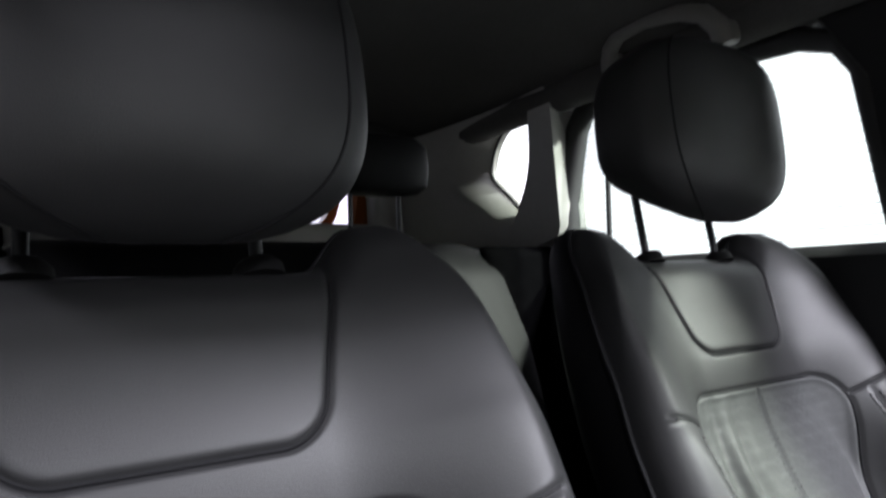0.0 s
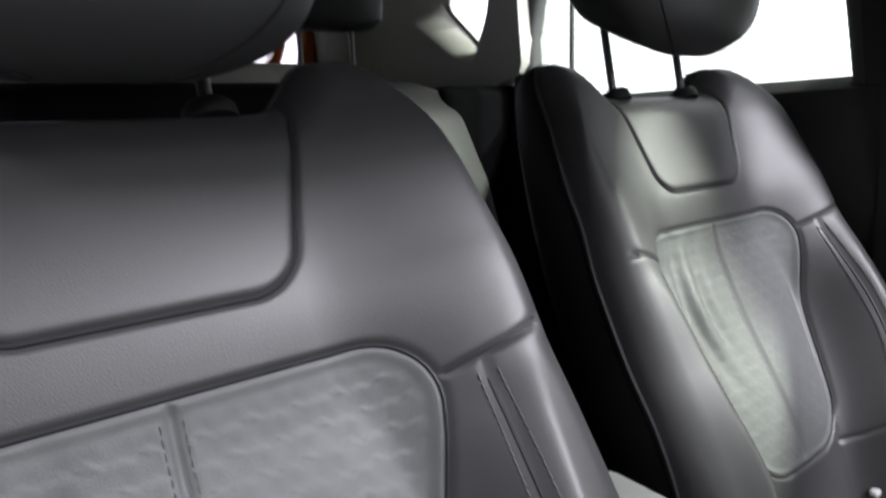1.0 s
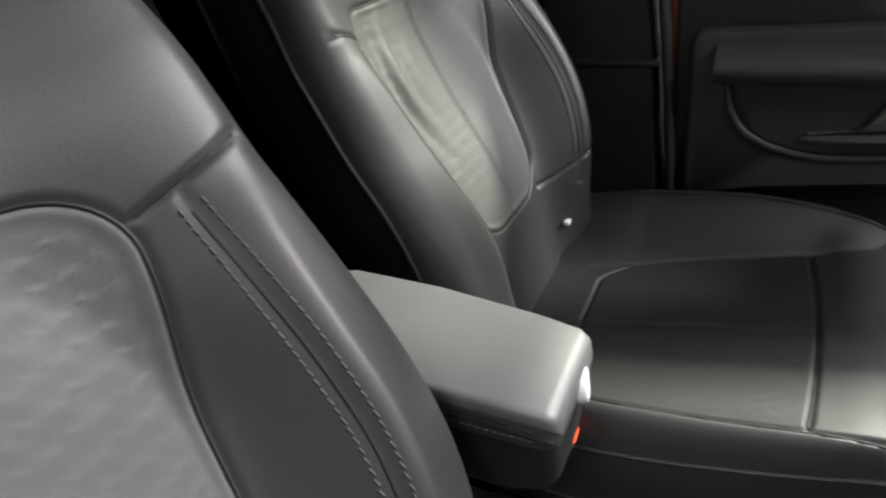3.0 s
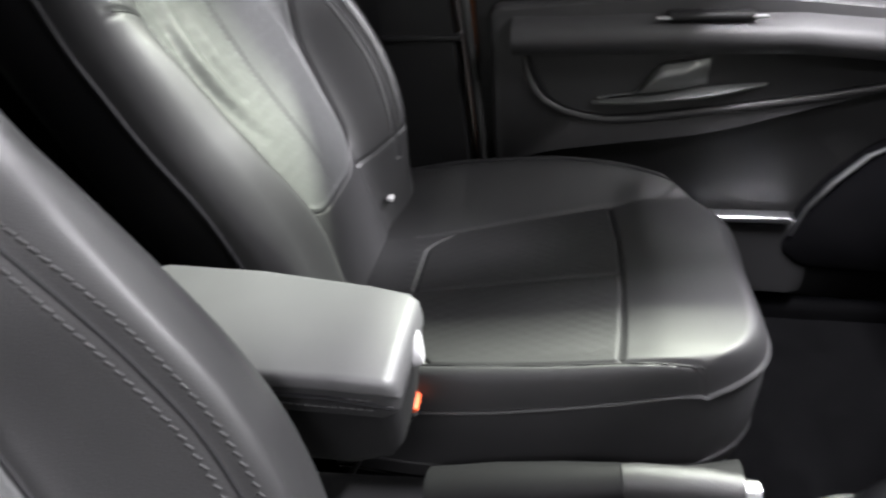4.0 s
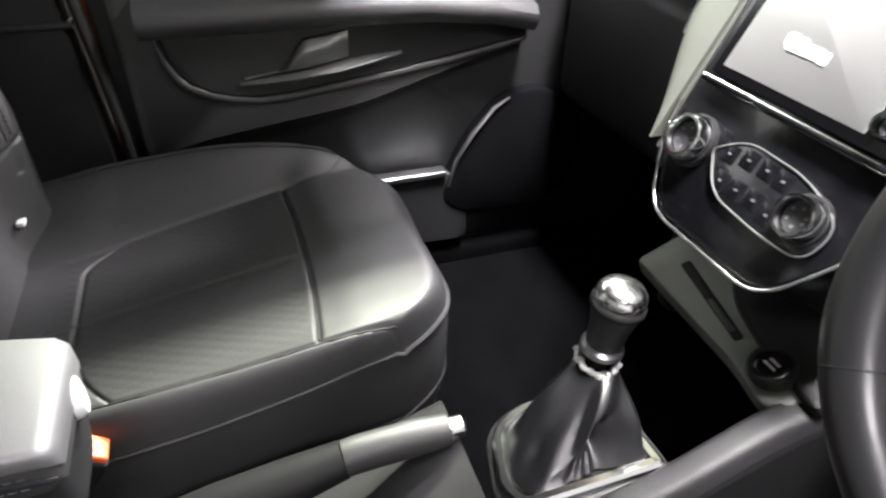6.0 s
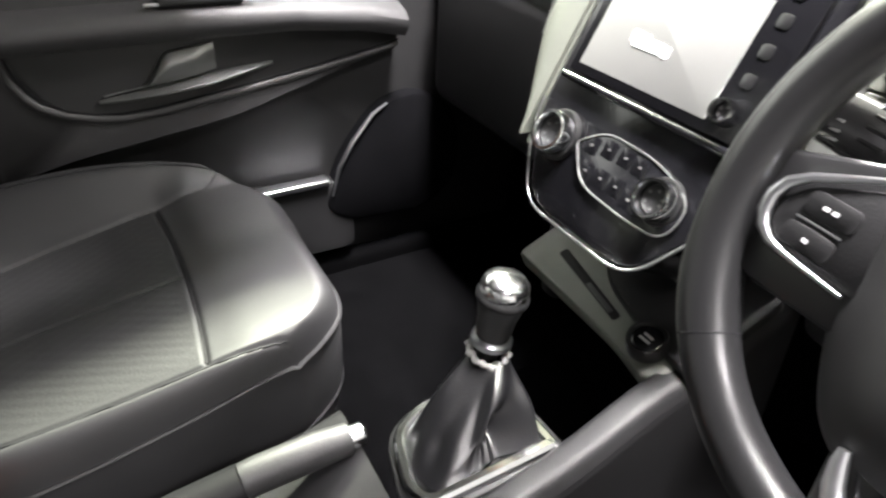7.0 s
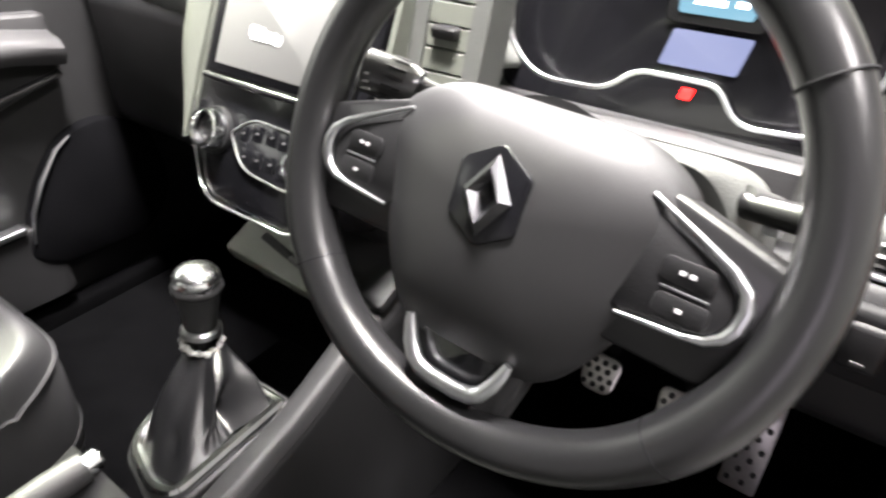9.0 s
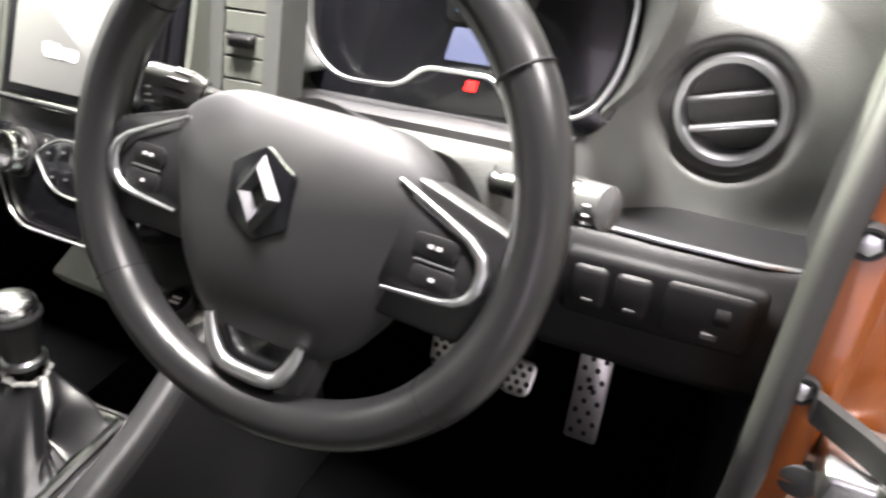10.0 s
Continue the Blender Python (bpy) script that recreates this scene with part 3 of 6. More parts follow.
# ---- fold-down armrest on the driver seat ----
arm = thing("armrest", (0.045, -0.62, 0.76), "black leather folding armrest with double stitching, lowered", "armrest")
rings, rings2, rings3 = [], [], []
for k, (y, x0, x1, z1) in enumerate(((-0.79, -0.05, 0.085, 0.812), (-0.70, -0.045, 0.092, 0.834), (-0.60, -0.032, 0.096, 0.841), (-0.50, -0.014, 0.099, 0.844), (-0.465, -0.007, 0.099, 0.843), (-0.457, -0.003, 0.096, 0.839), (-0.4535, 0.004, 0.090, 0.833))):
    h = 0.012
    sec = round_poly([(x0, z1 - h), (x1, z1 - h), (x1, z1), (x0, z1)], [0.003, 0.003, 0.008, 0.010])
    rings.append([Vector((p.x, y, p.y + 0.004 * (1 - ((p.x - (x0 + x1) / 2) / ((x1 - x0) / 2)) ** 2) * (p.y > z1 - 0.006))) for p in sec])
    low = (0.037, 0.037, 0.037, 0.037, 0.036, 0.03, 0.022)[k]
    sec = round_poly([(x0 + 0.003, z1 - low), (x1 - 0.002, z1 - low), (x1 + 0.0005, z1 - 0.022), (x1 - 0.001, z1 - h + 0.002), (x0 + 0.001, z1 - h + 0.002)], [0.004, 0.004, 0.01, 0.002, 0.002])
    rings3.append([Vector((p.x, y - 0.001, p.y)) for p in sec])
    b0 = (0.115, 0.115, 0.115, 0.113, 0.10, 0.085, 0.06)[k]
    sec = round_poly([(x0 + 0.014, z1 - b0), (x1 - 0.016, z1 - b0), (x1 - 0.005, z1 - low + 0.003), (x0 + 0.004, z1 - low + 0.003)], [0.02, 0.02, 0.003, 0.003])
    rings2.append([Vector((p.x, y - (0.004 if k > 3 else 0), p.y)) for p in sec])
# top pad coloured paler than the band below, as if lit
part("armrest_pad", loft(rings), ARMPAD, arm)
part("armrest_side_band", loft(rings3), LEATHER, arm, "stitched black leather side band")
part("armrest_body", loft(rings2), SHELL, arm)
for dz in (-0.003, -0.012):
    st = []
    for y in np.arange(-0.74, -0.475, 0.0066):
        x = float(np.interp(y, [-0.70, -0.60, -0.50, -0.47], [0.0923, 0.0963, 0.0993, 0.0993])) + 0.0002
        z = float(np.interp(y, [-0.70, -0.60, -0.50], [0.834, 0.841, 0.844])) - 0.014 + dz
        st.append(tube([(x, y, z), (x, y + 0.0042, z)], 0.0006, n=5))
    part("stitching", joined(*st), DIM_THREAD, arm, "", False)
part("side_cord", tube([(x + 0.0004, y, z - 0.0175) for y, x, z in ((-0.74, 0.0895, 0.826), (-0.70, 0.0922, 0.834), (-0.60, 0.0962, 0.841), (-0.50, 0.0992, 0.844), (-0.47, 0.0992, 0.841), (-0.4585, 0.0952, 0.835))], 0.0022, n=7), PIPING, arm)
part("release_button", disc((0.028, -0.450, 0.818), (-0.25, 1, 0.1), 0.0155, 0.01, n=28, edge=0.005), PALE, arm, "pale oval release button")

# ---- seat belt buckle ----
bk = thing("belt_buckle", (-0.118, -0.53, 0.52), "black seat belt buckle with orange-red press button", "buckle", "belt buckles")
part("buckle_stalk", tube([(-0.12, -0.60, 0.46), (-0.12, -0.56, 0.54), (-0.118, -0.535, 0.58)], 0.008, flat=0.5), RUBBER, bk)
bmx = frame_of(Vector((-0.108, -0.512, 0.612)), Vector((1, 0, 0)), Vector((0, -0.8, 0.6)).normalized(), Vector((0, 0.6, 0.8)).normalized())
part("buckle_case", rbox(-0.017, 0.017, -0.018, 0.018, -0.06, 0.006, 0.005, m=bmx), SHELL, bk)
part("buckle_button", rbox(-0.014, 0.014, -0.014, 0.014, 0.0, 0.012, 0.003, m=bmx), BUCKLE_RED, bk, "orange-red press button")


# ---- steering wheel ----
WR = radians(24)
WS = 1.045
WC = Vector((0.3635, 0.002, 0.9918))
WM = frame_of(WC, Vector((1, 0, 0)), Vector((0, math.sin(WR), math.cos(WR))), Vector((0, -math.cos(WR), math.sin(WR)))) @ Matrix.Rotation(radians(-3), 4, "Z") @ Matrix.Scale(WS, 4)
wheel = thing("steering_wheel", WC, "black leather three-spoke steering wheel with satin trim and flattened bottom", "steering wheel")


def rim_point(w, r=0.157):
    x, y = r * math.sin(w), r * math.cos(w)
    y = y * (1 - 0.05 * (math.cos(w) < 0) * math.cos(w) ** 2)
    return Vector((x, y))


N = 128
rings = []
for i in range(N):
    w = 2 * math.pi * i / N
    c = rim_point(w)
    o = c.normalized()
    ring = []
    fat = 1.0 + 0.1 * math.exp(-((abs(w - math.pi) - 1.05) / 0.25) ** 2)
    for j in range(20):
        q = 2 * math.pi * j / 20
        ring.append(WM @ Vector((*(c + o * (0.0155 * fat * math.cos(q))), 0.0165 * fat * math.sin(q))))
    rings.append(ring)
rings.append(rings[0])
part("wheel_rim", loft(rings, cap=False), SOFT, wheel, "smooth dark leather rim")
for w in (-2.25, 2.25, -0.95, 0.95):
    c = rim_point(w)
    o = c.normalized()
    part("rim_seam", tube([WM @ Vector((*(c + o * (0.0160 * math.cos(q))), 0.0170 * math.sin(q))) for q in np.linspace(0, 2 * math.pi, 24, endpoint=False)], 0.0009, closed=True, n=6), PIPING, wheel)
# airbag pad
pad = round_poly([(-0.066, -0.055), (-0.04, -0.1), (0.04, -0.1), (0.067, -0.055), (0.083, 0.026), (0.052, 0.050), (-0.052, 0.050), (-0.083, 0.026)], [0.03, 0.025, 0.025, 0.03, 0.035, 0.045, 0.045, 0.035], n=8)
rings = []
for s, z in ((0.97, -0.04), (1.0, -0.017), (1.0, -0.011), (0.992, -0.0065), (0.975, -0.0025), (0.94, 0.0012), (0.90, 0.0040), (0.84, 0.0075), (0.76, 0.0114), (0.66, 0.0150), (0.54, 0.0183), (0.40, 0.0208), (0.25, 0.0224), (0.1, 0.0231), (0.02, 0.0232)):
    rings.append([WM @ Vector((p.x * 1.21 * s, (p.y + 0.012) * 1.05 * s - 0.018, z)) for p in pad])
part("airbag_pad", loft(rings), PADMAT, wheel, "smooth soft-touch centre pad")
# emblem: a plain lozenge in a dark six-sided well
hexa = [(0, 0.029), (0.022, 0.016), (0.022, -0.016), (0, -0.029), (-0.022, -0.016), (-0.022, 0.016)]
part("emblem_well", plate(round_poly(hexa, 0.003), 0.004, WM @ Matrix.Translation((-0.002, -0.007, 0.0245)), 0.002), GLOSS, wheel, "gloss black emblem plate")
loz_o, loz_i = [(0, 0.023), (0.0155, 0), (0, -0.023), (-0.0155, 0)], [(0, 0.009), (0.005, 0), (0, -0.009), (-0.005, 0)]
v, f = [], []
for i in range(4):
    o, q = loz_o[i], loz_i[i]
    m = ((o[0] + q[0]) / 2, (o[1] + q[1]) / 2)
    v += [WM @ Vector((o[0] - 0.002, o[1] - 0.007, 0.0248)), WM @ Vector((m[0] - 0.002, m[1] - 0.007, 0.0300)), WM @ Vector((q[0] - 0.002, q[1] - 0.007, 0.0248))]
for i in range(4):
    a, b = i * 3, ((i + 1) % 4) * 3
    f += [(a, b, b + 1, a + 1), (a + 1, b + 1, b + 2, a + 2)]
part("emblem", (v, f), EMBLEM, wheel, "faceted dark chrome lozenge emblem", False)
# spokes with button pods
for sg in (-1, 1):
    sp = [(0.06 * sg, 0.034), (0.155 * sg, 0.006), (0.153 * sg, -0.04), (0.128 * sg, -0.060), (0.06 * sg, -0.058)]
    if sg > 0:
        sp = sp[::-1]
    part("spoke", plate(round_poly(sp, 0.008), 0.022, WM @ Matrix.Translation((0, 0, 0.002)), 0.006), SOFT, wheel)
    pod = [(0.074 * sg, 0.018), (0.123 * sg, -0.003), (0.132 * sg, -0.020), (0.122 * sg, -0.035), (0.072 * sg, -0.038)]
    if sg > 0:
        pod = pod[::-1]
    rp = round_poly(pod, [0.004, 0.009, 0.009, 0.009, 0.004] if sg < 0 else [0.004, 0.009, 0.009, 0.009, 0.004])
    part("button_pod", plate(rp, 0.01, WM @ Matrix.Translation((0, 0, 0.0065)), 0.002), SHELL, wheel)
    trim = [Vector((x * sg, y)) for x, y in ((0.076, 0.0225), (0.105, 0.0098), (0.123, 0.001), (0.1315, -0.006), (0.1345, -0.014), (0.1335, -0.0235), (0.1295, -0.0305), (0.1225, -0.0352), (0.112, -0.0372), (0.078, -0.0395))]
    part("spoke_trim", tube([WM @ Vector((p.x, p.y, 0.0075)) for p in trim], [0.0012, 0.0019, 0.0028, 0.0036, 0.0042, 0.0042, 0.0036, 0.0028, 0.0019, 0.0012], n=10), SATIN, wheel, "satin silver spoke trim")
    for bx, by, r in ((0.105, -0.0085, 0.008), (0.107, -0.0265, 0.008)):
        btn = part("wheel_button", plate(round_poly([(bx * sg - 0.014, by - 0.0065), (bx * sg + 0.014, by - 0.0065), (bx * sg + 0.014, by + 0.0065), (bx * sg - 0.014, by + 0.0065)], 0.005), 0.004, WM @ Matrix.Translation((0, 0, 0.0078)), 0.0008), SHELL, wheel)
        part("button_mark", joined(*[plate([(bx * sg + k - 0.0016, by - 0.001), (bx * sg + k + 0.0014, by - 0.001), (bx * sg + k + 0.0014, by + 0.001), (bx * sg + k - 0.0016, by + 0.001)], 0.0005, WM @ Matrix.Translation((0, 0, 0.0086)), 0.0002) for k in ((-0.0025, 0.0025) if by > -0.02 else (0,))]), MARK, btn, "pale printed symbol", False)
    part("button_divider", tube([WM @ Vector((sg * 0.094, -0.0175, 0.0076)), WM @ Vector((sg * 0.118, -0.0175, 0.0076))], 0.0006, n=6), SATIN, wheel)
# lower spoke with U trim
low = [(-0.05, -0.075), (-0.032, -0.150), (0.032, -0.150), (0.05, -0.075)]
part("lower_spoke", plate(round_poly(low, 0.008), 0.022, WM @ Matrix.Translation((0, 0, 0.0)), 0.006), LEATHER, wheel)
part("lower_spoke_well", plate(round_poly([(-0.034, -0.085), (-0.016, -0.124), (0.016, -0.124), (0.034, -0.085)], 0.005), 0.006, WM @ Matrix.Translation((0, 0, 0.0045)), 0.001), GLOSS, wheel)
half_u = [(0.0355, -0.094), (0.034, -0.100), (0.030, -0.110), (0.0245, -0.1185), (0.018, -0.1225), (0.009, -0.124)]
ut = [Vector((-x, y)) for x, y in half_u] + [Vector(p) for p in half_u[::-1]]
part("lower_spoke_trim", tube([WM @ Vector((p.x, p.y, 0.009)) for p in ut], [0.003, 0.0042, 0.0052, 0.0056, 0.0056, 0.0056, 0.0056, 0.0056, 0.0056, 0.0052, 0.0042, 0.003], n=12, flat=0.8), SATIN, wheel, "satin silver U-shaped trim")
part("wheel_boss", tube([WM @ Vector((0, -0.01, -0.09)), WM @ Vector((0, -0.01, -0.02))], [0.055, 0.065], n=28), DARK, wheel)

# ---- column shroud and stalks ----
col = thing("column_shroud", (0.37, 0.16, 0.95), "grey plastic steering column shroud", "column shroud")
rings, rings2 = [], []
for y, x0, x1, z0, z1 in ((0.056, 0.285, 0.462, 0.915, 1.000), (0.061, 0.276, 0.474, 0.905, 1.008), (0.085, 0.272, 0.487, 0.895, 1.006), (0.12, 0.272, 0.492, 0.88, 0.988), (0.17, 0.275, 0.486, 0.87, 0.962), (0.26, 0.28, 0.47, 0.85, 0.915)):
    zm = z0 + 0.042
    upper = round_poly([(x0, zm), (x1, zm), (x1, z1 - 0.03), (x1 - 0.02, z1), (x0 + 0.045, z1), (x0, max(z1 - 0.05, zm + 0.004))], [0.004, 0.004, 0.02, 0.03, 0.03, 0.004], n=6)
    lower = round_poly([(x0 + 0.016, z0), (x1 - 0.02, z0), (x1 - 0.004, zm + 0.003), (x0 + 0.004, zm + 0.003)], [0.02, 0.02, 0.002, 0.002], n=6)
    rings.append([Vector((p.x, y + 0.1 * (0.95 - p.y), p.y)) for p in upper])
    rings2.append([Vector((p.x, y + 0.003 + 0.1 * (0.95 - p.y), p.y)) for p in lower])
part("shroud_shell", loft(rings), DASH, col)
part("shroud_lower", loft(rings2), DARK, col, "dark lower half of the cowl")
part("shroud_slot", tube([(0.476, 0.072, 0.993), (0.492, 0.084, 0.985)], [0.007, 0.007], n=16, flat=0.6), RUBBER, col, "dark slot in the cowl")
part("ignition_barrel", tube([(0.43, 0.11, 0.963), (0.472, 0.090, 0.968)], [0.016, 0.014], n=20), RUBBER, col, "black ignition barrel")
part("ignition_key", rbox(0.470, 0.497, 0.084, 0.089, 0.963, 0.974, 0.002), SATIN, col, "steel blade of the key slot")
for sg, nm in ((-1, "wiper_stalk"), (1, "lamp_stalk")):
    s = thing(nm, (0.37 + sg * 0.06, 0.07, 0.985), "dark column stalk with ribbed end and pale print", "stalk", "column stalks")
    if sg > 0:
        a, b, c = Vector((0.43, 0.09, 0.975)), Vector((0.520, 0.056, 0.994)), Vector((0.556, 0.041, 1.001))
    else:
        a, b, c = Vector((0.315, 0.09, 0.98)), Vector((0.246, 0.060, 1.007)), Vector((0.208, 0.047, 1.018))
    b2 = b.lerp(c, 0.15)
    fat = 1.0 if sg > 0 else 1.2
    part("stalk_arm", tube([a, b], [0.007, 0.009 * fat], n=16), SOFT, s)
    part("stalk_end", tube([b, b2, b2.lerp(c, 0.5), c, c + (c - b2) * 0.06], [fat * r for r in (0.0115, 0.0135, 0.014, 0.0135, 0.010)], n=24), STALK, s, "ribbed twist end")
    for k in range(14):
        w = 2 * math.pi * k / 14
        e = (c - b2).normalized()
        u = e.orthogonal().normalized()
        d = (u * math.cos(w) + e.cross(u) * math.sin(w)) * 0.0137 * fat
        part("stalk_rib", tube([b2.lerp(c, 0.1) + d, b2.lerp(c, 0.5) + d], 0.0012, n=6), SOFT, s)
    for h in (-0.005, 0.0005, 0.006):
        q = b2.lerp(c, 0.72) + Vector((0, -math.sqrt((0.0137 * fat) ** 2 - h * h) - 0.0003, h))
        part("stalk_mark", tube([q - Vector((0.004, 0, 0)), q + Vector((0.004, 0, 0))], 0.0009, n=5), MARK, s, "pale printed mark", False)

# ---- dashboard ----
def sweep_x(profile, xs, shift=None):
    rings = []
    for x in xs:
        dy, dz = shift(x) if shift else (0, 0)
        rings.append([Vector((x, p[0] + dy, p[1] + dz)) for p in profile])
    return loft(rings)


prof = round_poly([(0.80, 1.07), (0.42, 1.075), (0.27, 1.03), (0.245, 0.94), (0.30, 0.885), (0.30, 0.80), (0.36, 0.72), (0.80, 0.70)], [0.01, 0.08, 0.05, 0.04, 0.03, 0.03, 0.04, 0.01], n=5)
dash = thing("dashboard", (0, 0.5, 0.7), "moulded grey plastic dashboard across the car", "dashboard")


def dash_shift(x):
    return 0.03 * abs(x / 0.7) ** 2.5 + 0.085 * float(smooth01((x - 0.14) / 0.05)), -0.012 * abs(x / 0.7) ** 2


cut = [k for k, p in enumerate(prof) if p.y < 0.905 and p.x < 0.31][0]
DX = np.linspace(-0.70, 0.70, 57)
part("dash_top", sweep_x(list(prof[:cut + 1]) + [Vector((0.80, prof[cut].y))], DX, dash_shift), DASH, dash, "grey upper dashboard")
part("dash_lower", sweep_x(list(prof[cut:]) + [Vector((0.80, prof[cut].y - 0.002))], DX, dash_shift), DARK, dash, "dark lower dashboard")
part("dash_joint", tube([Vector((x, prof[cut].x + dash_shift(x)[0] + 0.001, prof[cut].y + dash_shift(x)[1])) for x in DX], 0.0025, n=6), PIPING, dash)
glove = thing("glovebox", (-0.40, 0.33, 0.80), "dark plastic glovebox under the dashboard", "glovebox")
part("glovebox_lid", rbox(-0.645, -0.20, 0.255, 0.36, 0.70, 0.95, 0.035, 6), DARK, glove)
part("glovebox_cheek", rbox(-0.16, -0.12, 0.17, 0.40, 0.60, 0.90, 0.015), DARK, glove)
part("glovebox_latch", rbox(-0.30, -0.25, 0.250, 0.262, 0.84, 0.852, 0.004), DARK, glove)

# centre stack
ST = radians(27)
SM = frame_of(Vector((0, 0.10, 0.88)), Vector((1, 0, 0)), Vector((0, math.sin(ST), math.cos(ST))), Vector((0, -math.cos(ST), math.sin(ST))))
stack = thing("centre_stack", (0, 0.14, 0.85), "piano-black centre console stack with touch screen and climate dials", "centre stack")
so = round_poly([(-0.075, -0.075), (0.075, -0.075), (0.122, 0.0), (0.122, 0.205), (-0.122, 0.205), (-0.122, 0.0)], [0.03, 0.03, 0.035, 0.012, 0.012, 0.035], n=6)
part("stack_body", plate(so, 0.16, SM, 0.004), GLOSS, stack)
ho = round_poly([(-0.077, -0.078), (0.077, -0.078), (0.1255, 0.0), (0.1255, 0.21), (-0.1255, 0.21), (-0.1255, 0.0)], [0.03, 0.03, 0.035, 0.012, 0.012, 0.035], n=8)
hoop = [p for p in ho if p.y < 0.03]
i0 = max(range(len(hoop)), key=lambda i: (hoop[i] - hoop[i - 1]).length)
hoop = hoop[i0:] + hoop[:i0]
part("hoop_trim", tube([SM @ Vector((p.x, p.y, 0.001)) for p in hoop], 0.0019, n=10), CHROME, stack, "chrome hoop round the lower edge")
part("screen_frame", plate(round_poly([(-0.108, 0.062), (0.108, 0.062), (0.108, 0.198), (-0.108, 0.198)], 0.006), 0.004, SM @ Matrix.Translation((0, 0, 0.007)), 0.002), GLOSS, stack)
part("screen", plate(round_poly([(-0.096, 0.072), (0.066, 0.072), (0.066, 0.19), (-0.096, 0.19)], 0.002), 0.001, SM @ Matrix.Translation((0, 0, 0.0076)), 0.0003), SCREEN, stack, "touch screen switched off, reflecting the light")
blobs = [(-0.050, 0.108, 0.013, 0.012), (-0.039, 0.107, 0.012, 0.012), (-0.029, 0.106, 0.013, 0.010), (-0.019, 0.105, 0.012, 0.011), (-0.010, 0.104, 0.010, 0.011), (-0.046, 0.105, 0.03, 0.007)]
part("screen_lettering", joined(*[plate(round_poly([(a, b), (a + w, b), (a + w, b + h), (a, b + h)], 0.003), 0.0005, SM @ Matrix.Translation((0, 0, 0.0082 + 0.0001 * k)), 0.0002) for k, (a, b, w, h) in enumerate(blobs)]), SCREEN_LIT, stack, "lit white lettering bar")
part("screen_sill", tube([SM @ Vector((x, 0.056, 0.006)) for x in (-0.11, 0, 0.11)], 0.004, n=10), GLOSS, stack, "gloss black ledge below the screen")
for y in (0.112, 0.137, 0.162, 0.185):
    part("screen_key", plate(round_poly([(0.083 - 0.006, y - 0.006), (0.083 + 0.006, y - 0.006), (0.083 + 0.006, y + 0.006), (0.083 - 0.006, y + 0.006)], 0.004), 0.001, SM @ Matrix.Translation((0, 0, 0.0082)), 0.0003), SOFT, stack)


def dial(a, b, r, name):
    c = SM @ Vector((a, b, 0.002))
    ax = SM.to_3x3() @ Vector((0, 0, 1))
    d = part(name, disc(c + ax * 0.012, ax, r * 0.76, 0.014, 36, 0.003), DARK, stack, "round climate dial with chrome ring")
    part("dial_ring", annulus(c + ax * 0.017, ax, r * 0.76, r, 0.019, 44, 0.003), RING, d)
    part("dial_base", annulus(c + ax * 0.001, ax, r, r * 1.22, 0.003, 44, 0.003), DARK, d)
    for w in np.linspace(0.3, 6.0, 6):
        part("dial_mark", disc(c + ax * 0.0125 + (SM.to_3x3() @ Vector((math.cos(w), math.sin(w), 0))) * r * 0.45, ax, 0.0016, 0.0008, 10, 0.0003), FAINT, d, "", False)
    return d


dial(-0.078, 0.0, 0.022, "fan_dial")
dial(0.069, -0.004, 0.0185, "heat_dial")
dial(0.083, 0.083, 0.011, "volume_dial")
pk = round_poly([(-0.05, 0.004), (-0.022, -0.03), (0.045, -0.035), (0.092, -0.032), (0.098, 0.006), (0.052, 0.024), (-0.02, 0.026)], [0.006, 0.02, 0.03, 0.025, 0.025, 0.03, 0.02], n=6)
part("key_panel", plate(pk, 0.004, SM @ Matrix.Translation((0, 0, 0.004)), 0.002), GLOSS, stack)
part("key_panel_trim", tube([SM @ Vector((p.x, p.y, 0.0045)) for p in pk], 0.0010, closed=True, n=8), HANDLE, stack, "satin outline round the climate keys")
for kx, ky in ((-0.03, 0.008), (-0.008, 0.012), (0.014, 0.013), (0.033, 0.012), (-0.022, -0.016), (-0.001, -0.015), (0.020, -0.014), (0.039, -0.018)):
    k = part("climate_key", plate(round_poly([(kx - 0.009, ky - 0.009), (kx + 0.009, ky - 0.009), (kx + 0.009, ky + 0.009), (kx - 0.009, ky + 0.009)], 0.003), 0.002, SM @ Matrix.Translation((0, 0, 0.0042)), 0.0001), GLOSS, stack)
    part("key_mark", plate([(kx - 0.002, ky - 0.001), (kx + 0.002, ky - 0.001), (kx + 0.002, ky + 0.001), (kx - 0.002, ky + 0.001)], 0.0004, SM @ Matrix.Translation((0, 0, 0.0050)), 0.0001), FAINT, k, "", False)
